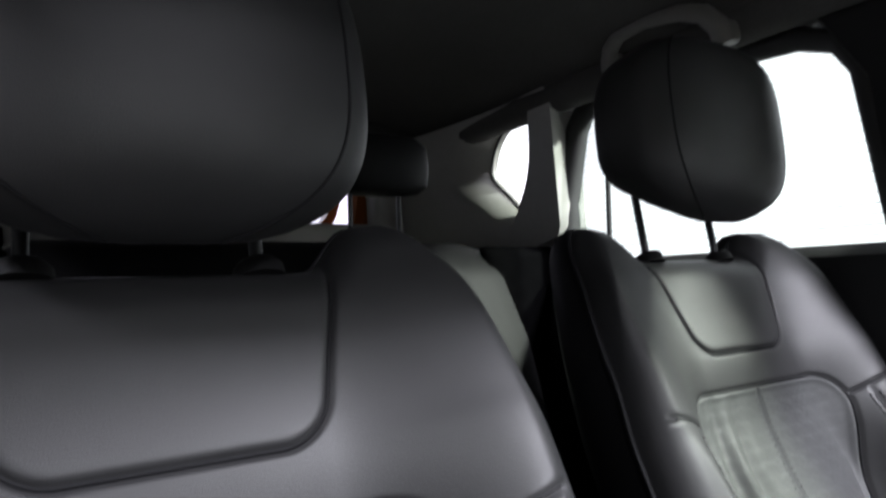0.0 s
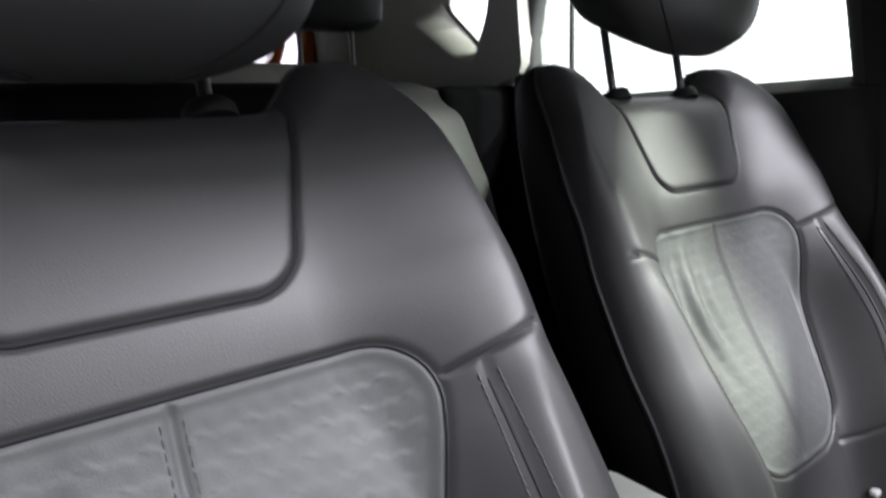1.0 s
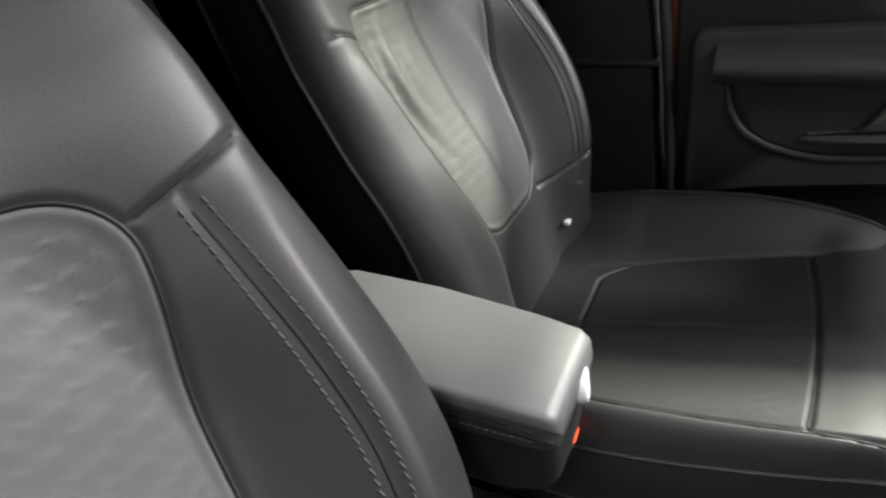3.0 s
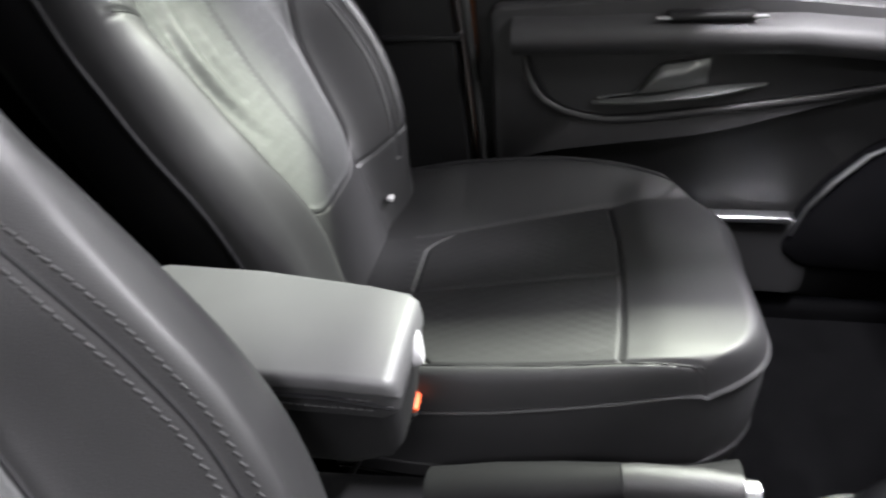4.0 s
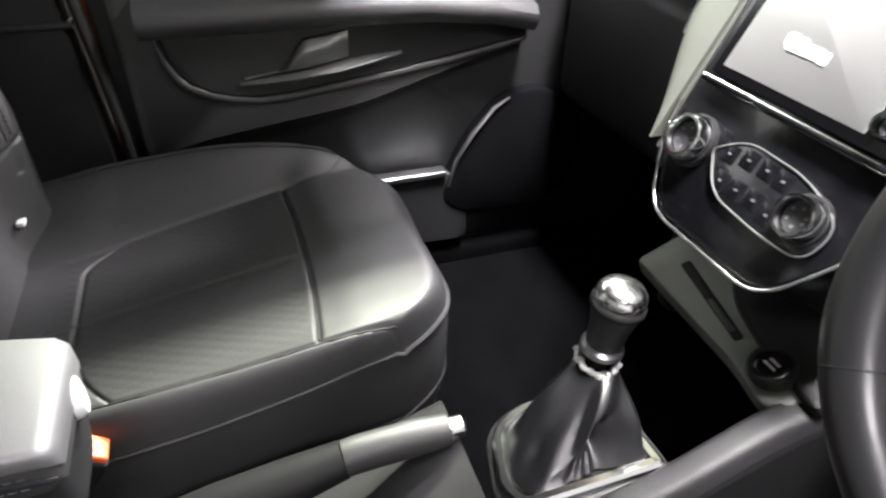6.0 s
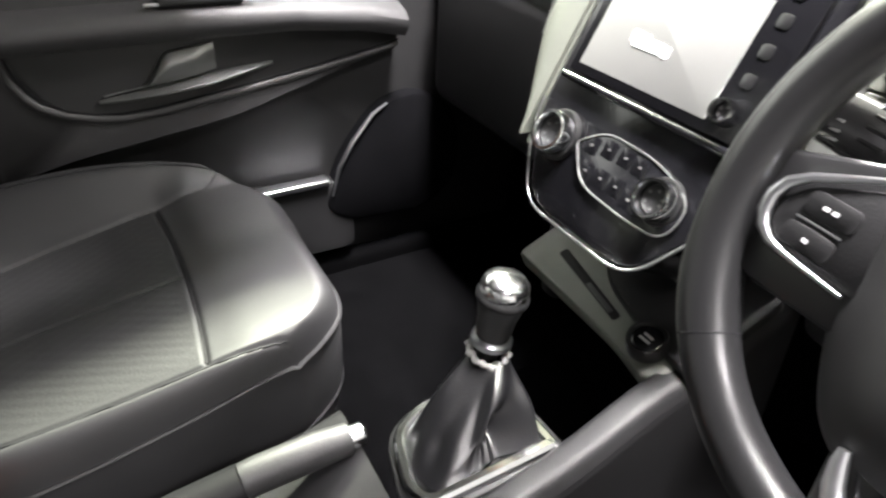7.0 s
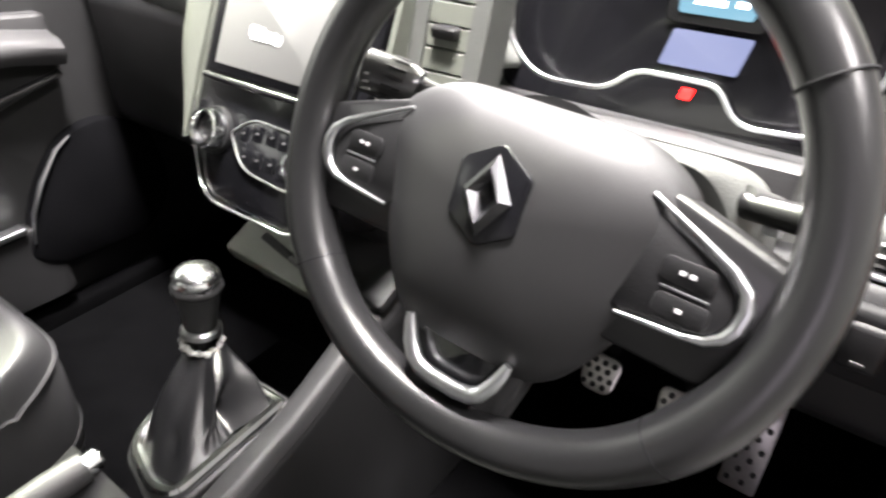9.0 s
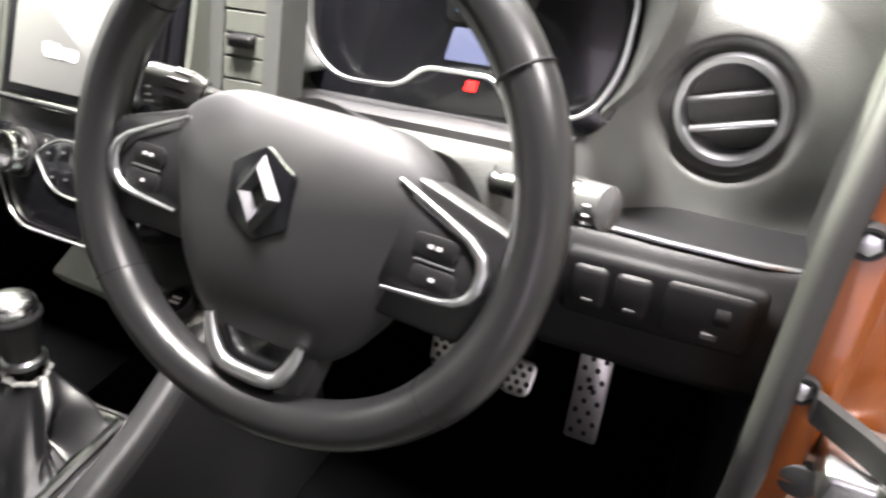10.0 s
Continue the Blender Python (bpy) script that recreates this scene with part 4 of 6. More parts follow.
for sg in (-1, 1):
    sc = [(0.205, 1.09), (0.165, 1.0), (0.115, 0.90), (0.10, 0.85), (0.33, 0.84), (0.36, 1.09)]
    x0, x1 = sorted((sg * 0.127, sg * 0.133))
    part("stack_cheek", loft([[Vector((x, p[0], p[1])) for p in sc] for x in (x0, x1)]), CONSOLE, stack, "pale side panel of the stack")
    if sg > 0:
        continue
    # curved wing that widens towards the vents
    rings = []
    for z in np.linspace(0.862, 1.085, 12):
        ye = 0.10 + (z - 0.88) * math.tan(ST) - 0.002
        wd = 0.004 + 0.078 * float(smooth01((z - 0.855) / 0.12))
        rings.append([Vector((sg * (0.131 + wd * q), ye + wd * (0.45 * q ** 3), z)) for q in np.linspace(0, 1, 9)] + [Vector((sg * (0.131 + wd), ye + wd + 0.10, z)), Vector((sg * 0.131, ye + wd + 0.10, z))])
    part("stack_wing", loft(rings), CONSOLE, stack, "pale curved wing beside the stack")

# middle air vent beside the screen
def slat_vent(x0, x1, z0, z1, y, nm):
    vt = thing(nm, ((x0 + x1) / 2, y, (z0 + z1) / 2), "upright air vent with dark slats in a grey surround", "air vent", "upright air vents")
    tilt = math.tan(radians(18))
    yy = lambda z: y + (z - z0) * tilt
    part("vent_surround", joined(*[loft([[Vector((xa, yy(z) - 0.012, z)), Vector((xb, yy(z) - 0.012, z)), Vector((xb, yy(z) + 0.03, z)), Vector((xa, yy(z) + 0.03, z))] for z in (za, zb)]) for xa, xb, za, zb in ((x0 - 0.018, x0, z0 - 0.014, z1 + 0.014), (x1, x1 + 0.018, z0 - 0.014, z1 + 0.014), (x0, x1, z1, z1 + 0.014), (x0, x1, z0 - 0.014, z0))]), DASH, vt)
    part("vent_backing", loft([[Vector((x, yy(z) + 0.02, z)) for x in (x0, x1)] + [Vector((x, yy(z) + 0.028, z)) for x in (x1, x0)] for z in (z0, z1)]), SHELL, vt)
    for z in np.linspace(z0 + 0.01, z1 - 0.01, 6):
        part("vent_slat", loft([[Vector((x, yy(z + h) + dy, z + h)) for dy, h in ((-0.010, -0.0100), (-0.010, 0.0068), (-0.007, 0.0082), (0.018, 0.0082), (0.018, -0.0115), (-0.007, -0.0115))] for x in (x0 + 0.001, x1 - 0.001)]), CONSOLE, vt, "", False)
    zc = (z0 + z1) / 2 - 0.006
    part("vent_slider", rbox((x0 + x1) / 2 - 0.014, (x0 + x1) / 2 + 0.014, yy(zc) - 0.02, yy(zc), zc - 0.006, zc + 0.005, 0.003), DARK, vt)


slat_vent(0.150, 0.198, 0.955, 1.075, 0.185, "air_vent")
slat_vent(-0.198, -0.150, 0.955, 1.075, 0.185, "air_vent")

# ---- instrument cluster ----
cl = thing("instrument_cluster", (0.36, 0.28, 1.0), "dark instrument cluster with satin outline, lit displays and red warning lamp", "instrument cluster")
CT = radians(20)
CM = frame_of(Vector((0.352, 0.262, 0.99)), Vector((1, 0, 0)), Vector((0, math.sin(CT), math.cos(CT))), Vector((0, -math.cos(CT), math.sin(CT))))
co = round_poly([(-0.165, 0.10), (-0.162, 0.015), (-0.12, -0.028), (-0.045, -0.026), (-0.02, -0.004), (0.05, -0.004), (0.072, -0.032), (0.14, -0.028), (0.162, 0.015), (0.165, 0.10)], [0.05, 0.04, 0.05, 0.03, 0.012, 0.012, 0.03, 0.05, 0.04, 0.05], n=7)
part("cluster_face", plate(round_poly([(-0.172, 0.11), (-0.17, -0.045), (0.145, -0.045), (0.166, 0.0), (0.170, 0.11)], 0.03), 0.01, CM @ Matrix.Translation((0, 0, -0.02)), 0.002), GLOSS, cl)
part("cluster_trim", tube([CM @ Vector((p.x, p.y, 0.006)) for p in co if p.y < 0.095], 0.0022, n=10), SATIN, cl, "satin silver W-shaped outline")
part("lower_display", plate(round_poly([(-0.012, 0.006), (0.056, 0.006), (0.062, 0.037), (-0.006, 0.037)], 0.003), 0.001, CM @ Matrix.Translation((0, 0, -0.018)), 0.0003), BLUE, cl, "lit blue-grey display")
part("upper_display_frame", plate(round_poly([(-0.014, 0.056), (0.066, 0.056), (0.08, 0.11), (-0.026, 0.11)], 0.006), 0.002, CM @ Matrix.Translation((0, -0.014, -0.016)), 0.001), DARK, cl)
d2 = part("upper_display", plate(round_poly([(-0.006, 0.064), (0.056, 0.064), (0.064, 0.105), (-0.012, 0.105)], 0.003), 0.001, CM @ Matrix.Translation((0, -0.014, -0.0145)), 0.0003), CYAN, cl, "lit cyan display")
part("display_mark", joined(*[plate([(x, y), (x + w, y), (x + w, y + 0.005), (x, y + 0.005)], 0.0004, CM @ Matrix.Translation((0, -0.014, -0.0138)), 0.0001) for x, y, w in ((0.006, 0.072, 0.026), (0.008, 0.082, 0.03), (0.04, 0.073, 0.01))]), LIT, d2, "pale lit marks", False)
part("warning_lamp", plate(round_poly([(0.014, -0.020), (0.025, -0.020), (0.027, -0.010), (0.016, -0.010)], 0.002), 0.001, CM @ Matrix.Translation((0, 0, -0.017)), 0.0003), RED, cl, "glowing red warning lamp")
hp = [(0.142, -0.024), (0.160, 0.0), (0.168, 0.03), (0.170, 0.065), (0.160, 0.10), (0.13, 0.122), (0.06, 0.132)]
hp = hp + [(-x, y) for x, y in hp[::-1]]
hood = [Vector(p) for p in round_poly([(-0.172, -0.03)] + [(-x, y) for x, y in hp] + [(0.172, -0.03)], 0.02, n=4)][6:-6]
rings = []
for off, z in ((0.0, -0.03), (0.0, 0.002), (0.006, 0.016), (0.018, 0.030), (0.030, 0.033), (0.038, 0.020), (0.044, -0.03)):
    ring = []
    for p in hood:
        ko = float(smooth01((p.y + 0.03) / 0.12))
        k = ko * (0.12 + 0.88 * float(smooth01((p.x + 0.09) / 0.15)))
        ko = max(ko, float(smooth01((-0.10 - p.x) / 0.03)))
        o = Vector((p.x, p.y - 0.03)).normalized()
        q = p + o * (off * (0.12 + 0.88 * ko))
        ring.append(CM @ Vector((q.x, q.y, -0.03 + (z + 0.03) * (0.45 + 0.55 * k))))
    rings.append(ring)
part("cluster_hood", loft(rings, cap=False, closed=False), DASH, cl)
part("cluster_apron", loft([[CM @ Vector((x, y, z)) for x in np.linspace(-0.2, 0.13, 9)] for y, z in ((-0.044, -0.02), (-0.049, 0.002), (-0.057, 0.009), (-0.08, 0.004), (-0.105, -0.03))], cap=False, closed=False), DOORP, cl)

# ---- round side vent and lower driver panel ----
rv = thing("round_air_vent", (0.612, 0.37, 0.962), "round air vent with two satin bars in a ringed dashboard surround", "air vent")
ax = Vector((-0.22, -0.96, 0.12)).normalized()
c = Vector((0.602, 0.333, 0.962))
# smooth dashboard end that swells up round the vent
CI = CM.inverted()
vc, vn = CI @ c, CI.to_3x3() @ ax
gx, gy = np.meshgrid(np.linspace(0.08, 0.36, 120), np.linspace(-0.118, 0.15, 110))
base = -0.022 - 0.062 * smooth01((gx - 0.13) / 0.10) - 0.6 * np.maximum(0, gy - 0.085) ** 1.5 - 0.012 * smooth01((-0.035 - gy) / 0.074) * smooth01((gx - 0.10) / 0.08)
plane = vc.z - ((gx - vc.x) * vn.x + (gy - vc.y) * vn.y) / vn.z
rad = np.sqrt((gx - vc.x) ** 2 + (gy - vc.y) ** 2 + (plane - vc.z) ** 2)
lip = plane - 0.004 - 0.013 * groove(rad - 0.0585, 0.006)
k = smooth01((0.122 - rad) / 0.064)
gz = base * (1 - k) + lip * k
cellr = (rad[1:, 1:] + rad[:-1, :-1]) / 2
G = np.stack([gx, gy, gz], -1) @ np.array(CM.to_3x3()).T + np.array(CM.translation)
for g, (vv, ff, nn) in grid_split(G, np.where(cellr < 0.050, 0, 1)).items():
    if g:
        fast("vent_cowl", vv, ff, DASH, rv, "smooth grey cowl swelling round the vent", nn)
part("vent_ring", annulus(c - ax * 0.008, ax, 0.0415, 0.053, 0.04, 56, 0.006), SATIN, rv, "satin grey ring")
part("vent_well", disc(c - ax * 0.045, ax, 0.050, 0.01, 40), SHELL, rv)
ux = (Vector((1, 0, 0)) - ax * ax.x).normalized()
uz = ax.cross(ux)
uz = uz if uz.z > 0 else -uz
ux, uz = ux * math.cos(0.3) + uz * math.sin(0.3), uz * math.cos(0.3) - ux * math.sin(0.3)
for h in (0.015, -0.013):
    L = 0.038
    part("vent_bar", tube([c + ux * t + uz * h - ax * 0.010 for t in (-L, 0, L)], 0.0048, n=10, flat=0.7), SATIN, rv, "satin vent bar")

lp = thing("lower_dash_panel", (0.60, 0.23, 0.80), "dark lower dashboard panel with switches below a satin strip", "dash panel")
lpp = round_poly([(0.29, 0.868), (0.225, 0.876), (0.20, 0.84), (0.205, 0.750), (0.24, 0.712), (0.34, 0.71), (0.34, 0.86)], 0.012, n=4)
part("panel_shell", loft([[Vector((xx, p.x + dy, p.y)) for p in lpp] for xx, dy in ((0.45, 0.03), (0.48, 0.0), (0.6, 0.0), (0.69, 0.004), (0.706, 0.016))]), DARK, lp)
part("knee_panel", rbox(0.15, 0.455, 0.235, 0.36, 0.735, 0.895, 0.02), DOOR_DARK, lp)
# silver bar stands in for the soft highlight along the grey edge
part("satin_strip", tube([(0.50, 0.232, 0.877), (0.58, 0.228, 0.877), (0.66, 0.229, 0.876), (0.70, 0.238, 0.873)], 0.0032, n=8, flat=0.8), SATIN, lp, "satin strip above the switches")
part("switch_recess", rbox(0.50, 0.672, 0.196, 0.214, 0.795, 0.868, 0.01), SHELL, lp)
for x0, x1 in ((0.511, 0.543), (0.549, 0.581)):
    s = part("dash_switch", rbox(x0, x1, 0.191, 0.205, 0.812, 0.856, 0.006), DARK, lp)
    part("switch_mark", rbox(x0 + 0.011, x1 - 0.011, 0.1896, 0.192, 0.82, 0.823, 0.0005, 1), FAINT, s, "", False)
s = part("level_switch_panel", rbox(0.590, 0.664, 0.1925, 0.207, 0.803, 0.862, 0.008), DARK, lp)
part("level_wheel", tube([(0.634, 0.201, 0.838), (0.646, 0.201, 0.838)], 0.0125, n=24), SHELL, lp, "ribbed headlamp level wheel")
part("level_mark", rbox(0.627, 0.64, 0.1905, 0.194, 0.813, 0.82, 0.001, 1), FAINT, s, "", False)


# ---- centre tunnel console ----
con = thing("centre_console", (0.02, 0.0, 0.33), "moulded grey centre console with open tray and gear lever surround", "centre console")


def con_z(y):
    return float(np.interp(y, [-0.75, -0.45, -0.30, -0.15, 0.0, 0.09, 0.15, 0.24], [0.50, 0.52, 0.545, 0.600, 0.643, 0.685, 0.70, 0.755]))


rings = []
for y in (-0.75, -0.6, -0.45, -0.3, -0.18, -0.155):
    z = con_z(y)
    rings.append([Vector((q.x, y, q.y)) for q in round_poly([(-0.115, 0.33), (0.14, 0.33), (0.115, z), (-0.09, z)], [0.01, 0.01, 0.025, 0.025])])
part("console_rear", loft(rings), DARK, con)
# side walls with rolled top edges, and floors of the wells
for side, xa, xb in ((1, 0.102, 0.136),):
    rings = []
    for y in ((-0.165, -0.10, 0.0, 0.06, 0.10, 0.15, 0.21, 0.27) if side > 0 else (0.02, 0.06, 0.10, 0.15, 0.21, 0.27)):
        z = con_z(y)
        w = 0.012 if y < -0.12 else 0
        xo, xi = (xb, xa) if side > 0 else (xa, xb)
        rings.append([Vector((q.x, y, q.y)) for q in round_poly([(xo + side * 0.02, 0.33), (xo, z - 0.012), (xo - side * 0.014, z), (xi, z), (xi, 0.45), (xi, 0.33)], [0.01, 0.012, 0.008, 0.004, 0.002, 0.002], n=4)])
    part("console_side", loft(rings), DARK, con)
    if side > 0:
        rail = [[Vector((q.x, y, q.y)) for q in round_poly([(xb + 0.001, con_z(y) - 0.016), (xb - 0.010, con_z(y) + 0.003), (xa - 0.003, con_z(y) + 0.003), (xa - 0.003, con_z(y) - 0.016)], [0.006, 0.008, 0.006, 0.002], n=4)] for y in np.linspace(-0.16, 0.20, 13)]
        part("console_rail", loft(rail), DARK, con, "dark rolled edge of the tray")
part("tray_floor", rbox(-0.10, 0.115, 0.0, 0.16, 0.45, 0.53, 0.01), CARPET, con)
brm = frame_of(Vector((0.01, 0.155, 0.712)), Vector((1, 0, 0)), Vector((0, math.cos(0.42), math.sin(0.42))), Vector((0, -math.sin(0.42), math.cos(0.42))))
part("console_bridge", plate(round_poly([(-0.15, -0.045), (0.03, -0.05), (0.085, -0.060), (0.101, -0.045), (0.101, 0.06), (0.06, 0.09), (-0.15, 0.09)], [0.01, 0.02, 0.01, 0.01, 0.02, 0.03, 0.02]), 0.02, brm, 0.005), CONSOLE, con, "pale bridge with a card slot")
part("card_slot", plate(round_poly([(-0.108, -0.012), (0.014, -0.033), (0.016, -0.023), (-0.106, 0.0)], 0.004), 0.004, brm @ Matrix.Translation((0, 0, 0.0015)), 0.0008), SHELL, con, "black card slot")
part("slot_tag", plate(round_poly([(-0.045, -0.0215), (0.004, -0.030), (0.005, -0.0245), (-0.044, -0.016)], 0.002), 0.003, brm @ Matrix.Translation((0, 0, 0.003)), 0.0008), DOORP, con, "dark grey tag in the card slot")
sb = thing("start_button", (0.075, 0.12, 0.70), "round black start button with pale lettering", "button")
sbm = (Vector((0.076, 0.120, 0.716)))
part("button_ring", annulus(sbm, (0, -0.35, 0.94), 0.017, 0.022, 0.012, 36, 0.003), DARK, sb)
cap = part("button_cap", disc(sbm + Vector((0, 0, 0.001)), (0, -0.35, 0.94), 0.017, 0.01, 32, 0.003), GLOSS, sb)
sq = frame_of(sbm + Vector((0, -0.0006, 0.0018)), Vector((1, 0, 0)), Vector((0, 0.94, 0.35)), Vector((0, -0.35, 0.94)))
part("button_mark", joined(*[plate([(x, yy), (x + w, yy), (x + w, yy + 0.003), (x, yy + 0.003)], 0.0006, sq, 0.0002) for x, yy, w in ((-0.006, 0.001, 0.012), (-0.007, -0.005, 0.014))]), MARK, cap, "pale lettering bars", False)
neck = round_poly([(-0.095, 0.10), (-0.078, 0.055), (-0.056, 0.018), (-0.025, -0.004), (0.04, -0.021), (0.122, -0.032), (0.122, 0.10)], [0.01, 0.04, 0.03, 0.03, 0.03, 0.01, 0.01], n=5)
part("neck_fairing", plate(neck, 0.012, brm @ Matrix.Translation((0, 0, 0.012)), 0.008), DARK, con)
part("stack_neck", loft([[Vector((q.x, y, q.y)) for q in round_poly([(-0.085, 0.70 + k), (0.085, 0.70 + k), (0.115, 0.90), (-0.115, 0.90)], 0.02)] for y, k in ((0.165, 0.10), (0.19, 0.04), (0.26, 0.0), (0.34, 0.0))]), DARK, con)

# ---- gear lever ----
gl = thing("gear_lever", (0.03, -0.06, 0.62), "gear lever with chrome-capped knob and creased black leather gaiter", "gear lever")
GM = frame_of(Vector((0.036, -0.068, 0.628)), Vector((1, 0, 0)), Vector((0, math.cos(0.2), math.sin(0.2))), Vector((0, -math.sin(0.2), math.cos(0.2))))
fo = round_poly([(-0.045, -0.060), (0.02, -0.078), (0.050, -0.066), (0.064, 0.074), (-0.045, 0.070), (-0.062, -0.02)], [0.02, 0.02, 0.02, 0.006, 0.006, 0.03], n=12)
part("gaiter_deck", plate([(p[0] * 1.12, p[1] * 1.1) for p in fo], 0.2, GM @ Matrix.Translation((0, 0, -0.006)), 0.004), DARK, gl)
part("gaiter_base", plate(fo, 0.02, GM @ Matrix.Translation((0, 0, -0.002)), 0.003), SHELL, gl)
part("gaiter_frame", ring_strip(fo, 0.0125, 0.01, GM, 0.006), RING, gl, "bright satin frame round the gaiter")
foot = []
run = [(fo[k] - fo[k - 1]).length for k in range(len(fo))]
for k in range(128):
    at, i = sum(run) * k / 128, 0
    while at > run[i]:
        at -= run[i]
        i += 1
    foot.append(fo[i - 1].lerp(fo[i], at / max(run[i], 1e-9)))
rings = []
top = GM.inverted() @ Vector((0.000, -0.022, 0.692))


def bump(x, c, w):
    return math.exp(-((x - c) / w) ** 2)


for k in range(40):
    t = k / 39
    ring = []
    for p in foot:
        q = Vector((p.x * 0.80, p.y * 0.83))
        th = math.atan2(q.y, q.x)
        s = 0.85 * t ** 0.85 + 0.15 * t ** 3
        tip = Vector((top.x + 0.020 * math.cos(th), top.y + 0.020 * math.sin(th)))
        ctr = Vector((0.0, 0.0)).lerp(Vector((top.x, top.y)), t)
        fold = 1 + 0.05 * math.sin(math.pi * t)
        fold += 0.045 * math.sin(7 * th + 1.5 * t + 0.8) * t * (1 - t) * 4 + 0.03 * math.sin(11 * th - 4 * t) * t * (1 - t) * 4
        fold -= 0.60 * bump(th, 0.32, 0.28) * bump(t, 0.24, 0.20)
        fold -= 0.22 * bump(th, 0.02, 0.12) * bump(t, 0.22, 0.18)
        fold += 0.10 * bump(th, 0.14, 0.07) * bump(t, 0.25, 0.2)
        fold += 0.10 * bump(th, -0.75, 0.22) * bump(t, 0.22, 0.16)
        fold -= 0.20 * bump(th, -1.25, 0.20) * bump(t, 0.20, 0.18)
        fold -= 0.16 * bump(th, -0.30, 0.16) * bump(t, 0.12, 0.12)
        fold -= 0.14 * bump(abs(th), 2.6, 0.22) * bump(t, 0.3, 0.2)
        c = ctr + (q.lerp(tip, s) - ctr) * fold
        ring.append(GM @ Vector((c.x, c.y, 0.002 + (top.z - 0.002) * (t ** 0.9) + 0.006 * math.sin(3 * th + 1.0) * t * (1 - t) * 4)))
    rings.append(ring)
part("gaiter", loft(rings, cap=False), GAITER, gl, "creased black leather gaiter")
kb = Vector((-0.001, -0.021, 0.692))
kt = Vector((0.003, -0.009, 0.792))
ka = (kt - kb).normalized()
ku = ka.orthogonal().normalized()
cuff = []
for k in range(56):
    w = 2 * math.pi * k / 56
    cuff.append(kb + (ku * math.cos(w) + ka.cross(ku) * math.sin(w)) * (0.0195 + 0.0016 * math.sin(9 * w) + 0.001 * math.sin(17 * w + 1)) + ka * (0.001 + 0.0025 * math.sin(2 * w + 0.7) + 0.0012 * math.sin(13 * w)))
part("gaiter_cuff", tube(cuff, [0.0034 + 0.0009 * math.sin(k * 1.7) for k in range(56)], closed=True, n=10), CUFF, gl, "pale crinkled cuff at the gaiter's top")
part("lever_collar", annulus(kb + ka * 0.022, ka, 0.010, 0.0215, 0.006, 32, 0.003), SATIN, gl)
part("lever_shaft", tube([kb - ka * 0.03, kb + ka * 0.03], 0.011, n=18), DARK, gl)
part("knob_grip", tube([kb + ka * h for h in (0.022, 0.03, 0.045, 0.06, 0.070)], [0.0165, 0.0185, 0.0195, 0.0225, 0.0245], n=28), LEATHER, gl, "black knob grip")
part("knob_ring", tube([kb + ka * h for h in (0.068, 0.071, 0.076, 0.079)], [0.0245, 0.0265, 0.0265, 0.024], n=32), DARK, gl)
part("knob_cap", tube([kb + ka * h for h in (0.078, 0.082, 0.089, 0.094, 0.097, 0.098)], [0.0235, 0.0245, 0.0235, 0.020, 0.012, 0.003], n=32), CHROME, gl, "polished chrome knob cap")

# ---- handbrake ----
hb = thing("handbrake", (-0.03, -0.30, 0.55), "dark grey handbrake lever with silver button beside the gear lever", "handbrake")
hp = [(-0.03, -0.47, 0.555), (-0.03, -0.40, 0.575), (-0.03, -0.33, 0.592), (-0.031, -0.275, 0.604), (-0.031, -0.26, 0.606), (-0.032, -0.20, 0.607), (-0.032, -0.165, 0.606)]
# boot in the darkened leather, so its top stays in shade
part("lever_boot", tube(hp[:4], [0.032, 0.030, 0.026, 0.021], n=20, flat=0.8), LEATHER_SHADED, hb, "leather boot of the lever")
part("lever_grip", tube(hp[3:], [0.0185, 0.019, 0.019, 0.017], n=20), DOOR_DARK, hb)
part("lever_button", tube([(-0.032, -0.166, 0.606), (-0.032, -0.150, 0.606), (-0.032, -0.146, 0.606)], [0.0125, 0.0125, 0.008], n=18), CHROME, hb, "chrome push button")

# ---- pedals ----
def pedal(name, c, w, h, lean, arm_to, dots):
    p = thing(name, c, "drilled steel pedal with black rubber studs in the footwell", "pedal", "pedals")
    pm = frame_of(Vector(c), Vector((1, 0, 0)), Vector((0, math.sin(lean), math.cos(lean))), Vector((0, -math.cos(lean), math.sin(lean))))
    out = [(-w / 2 * 0.8, -h / 2), (w / 2 * 0.8, -h / 2), (w / 2, h / 2), (-w / 2, h / 2)] if h < 0.08 else [(-w / 2, -h / 2), (w / 2, -h / 2), (w / 2, h / 2), (-w / 2, h / 2)]
    part("pedal_plate", plate(round_poly(out, 0.016 if h < 0.08 else 0.006), 0.006, pm, 0.002, 0.002 if h < 0.08 else 0), STEEL, p, "bright steel plate")
    for x, y in dots:
        part("rubber_stud", disc(pm @ Vector((x, y, 0.0035)), pm.to_3x3() @ Vector((0, 0, 1)), 0.0042, 0.004, 10, 0.001), RUBBER, p)
    part("pedal_arm", tube([pm @ Vector((0, 0, -0.006)), pm @ Vector((0, h / 2, -0.03)), Vector(arm_to)], 0.009, n=10), SHELL, p)


small = [(x * 0.014 + (j % 2) * 0.007 - 0.0035, y) for j, y in enumerate((-0.017, -0.006, 0.006, 0.017)) for x in (-1, 0, 1)]
pedal("clutch_pedal", (0.312, 0.36, 0.532), 0.056, 0.054, 0.55, (0.312, 0.50, 0.70), small)
pedal("brake_pedal", (0.42, 0.36, 0.528), 0.056, 0.054, 0.55, (0.42, 0.50, 0.70), small)
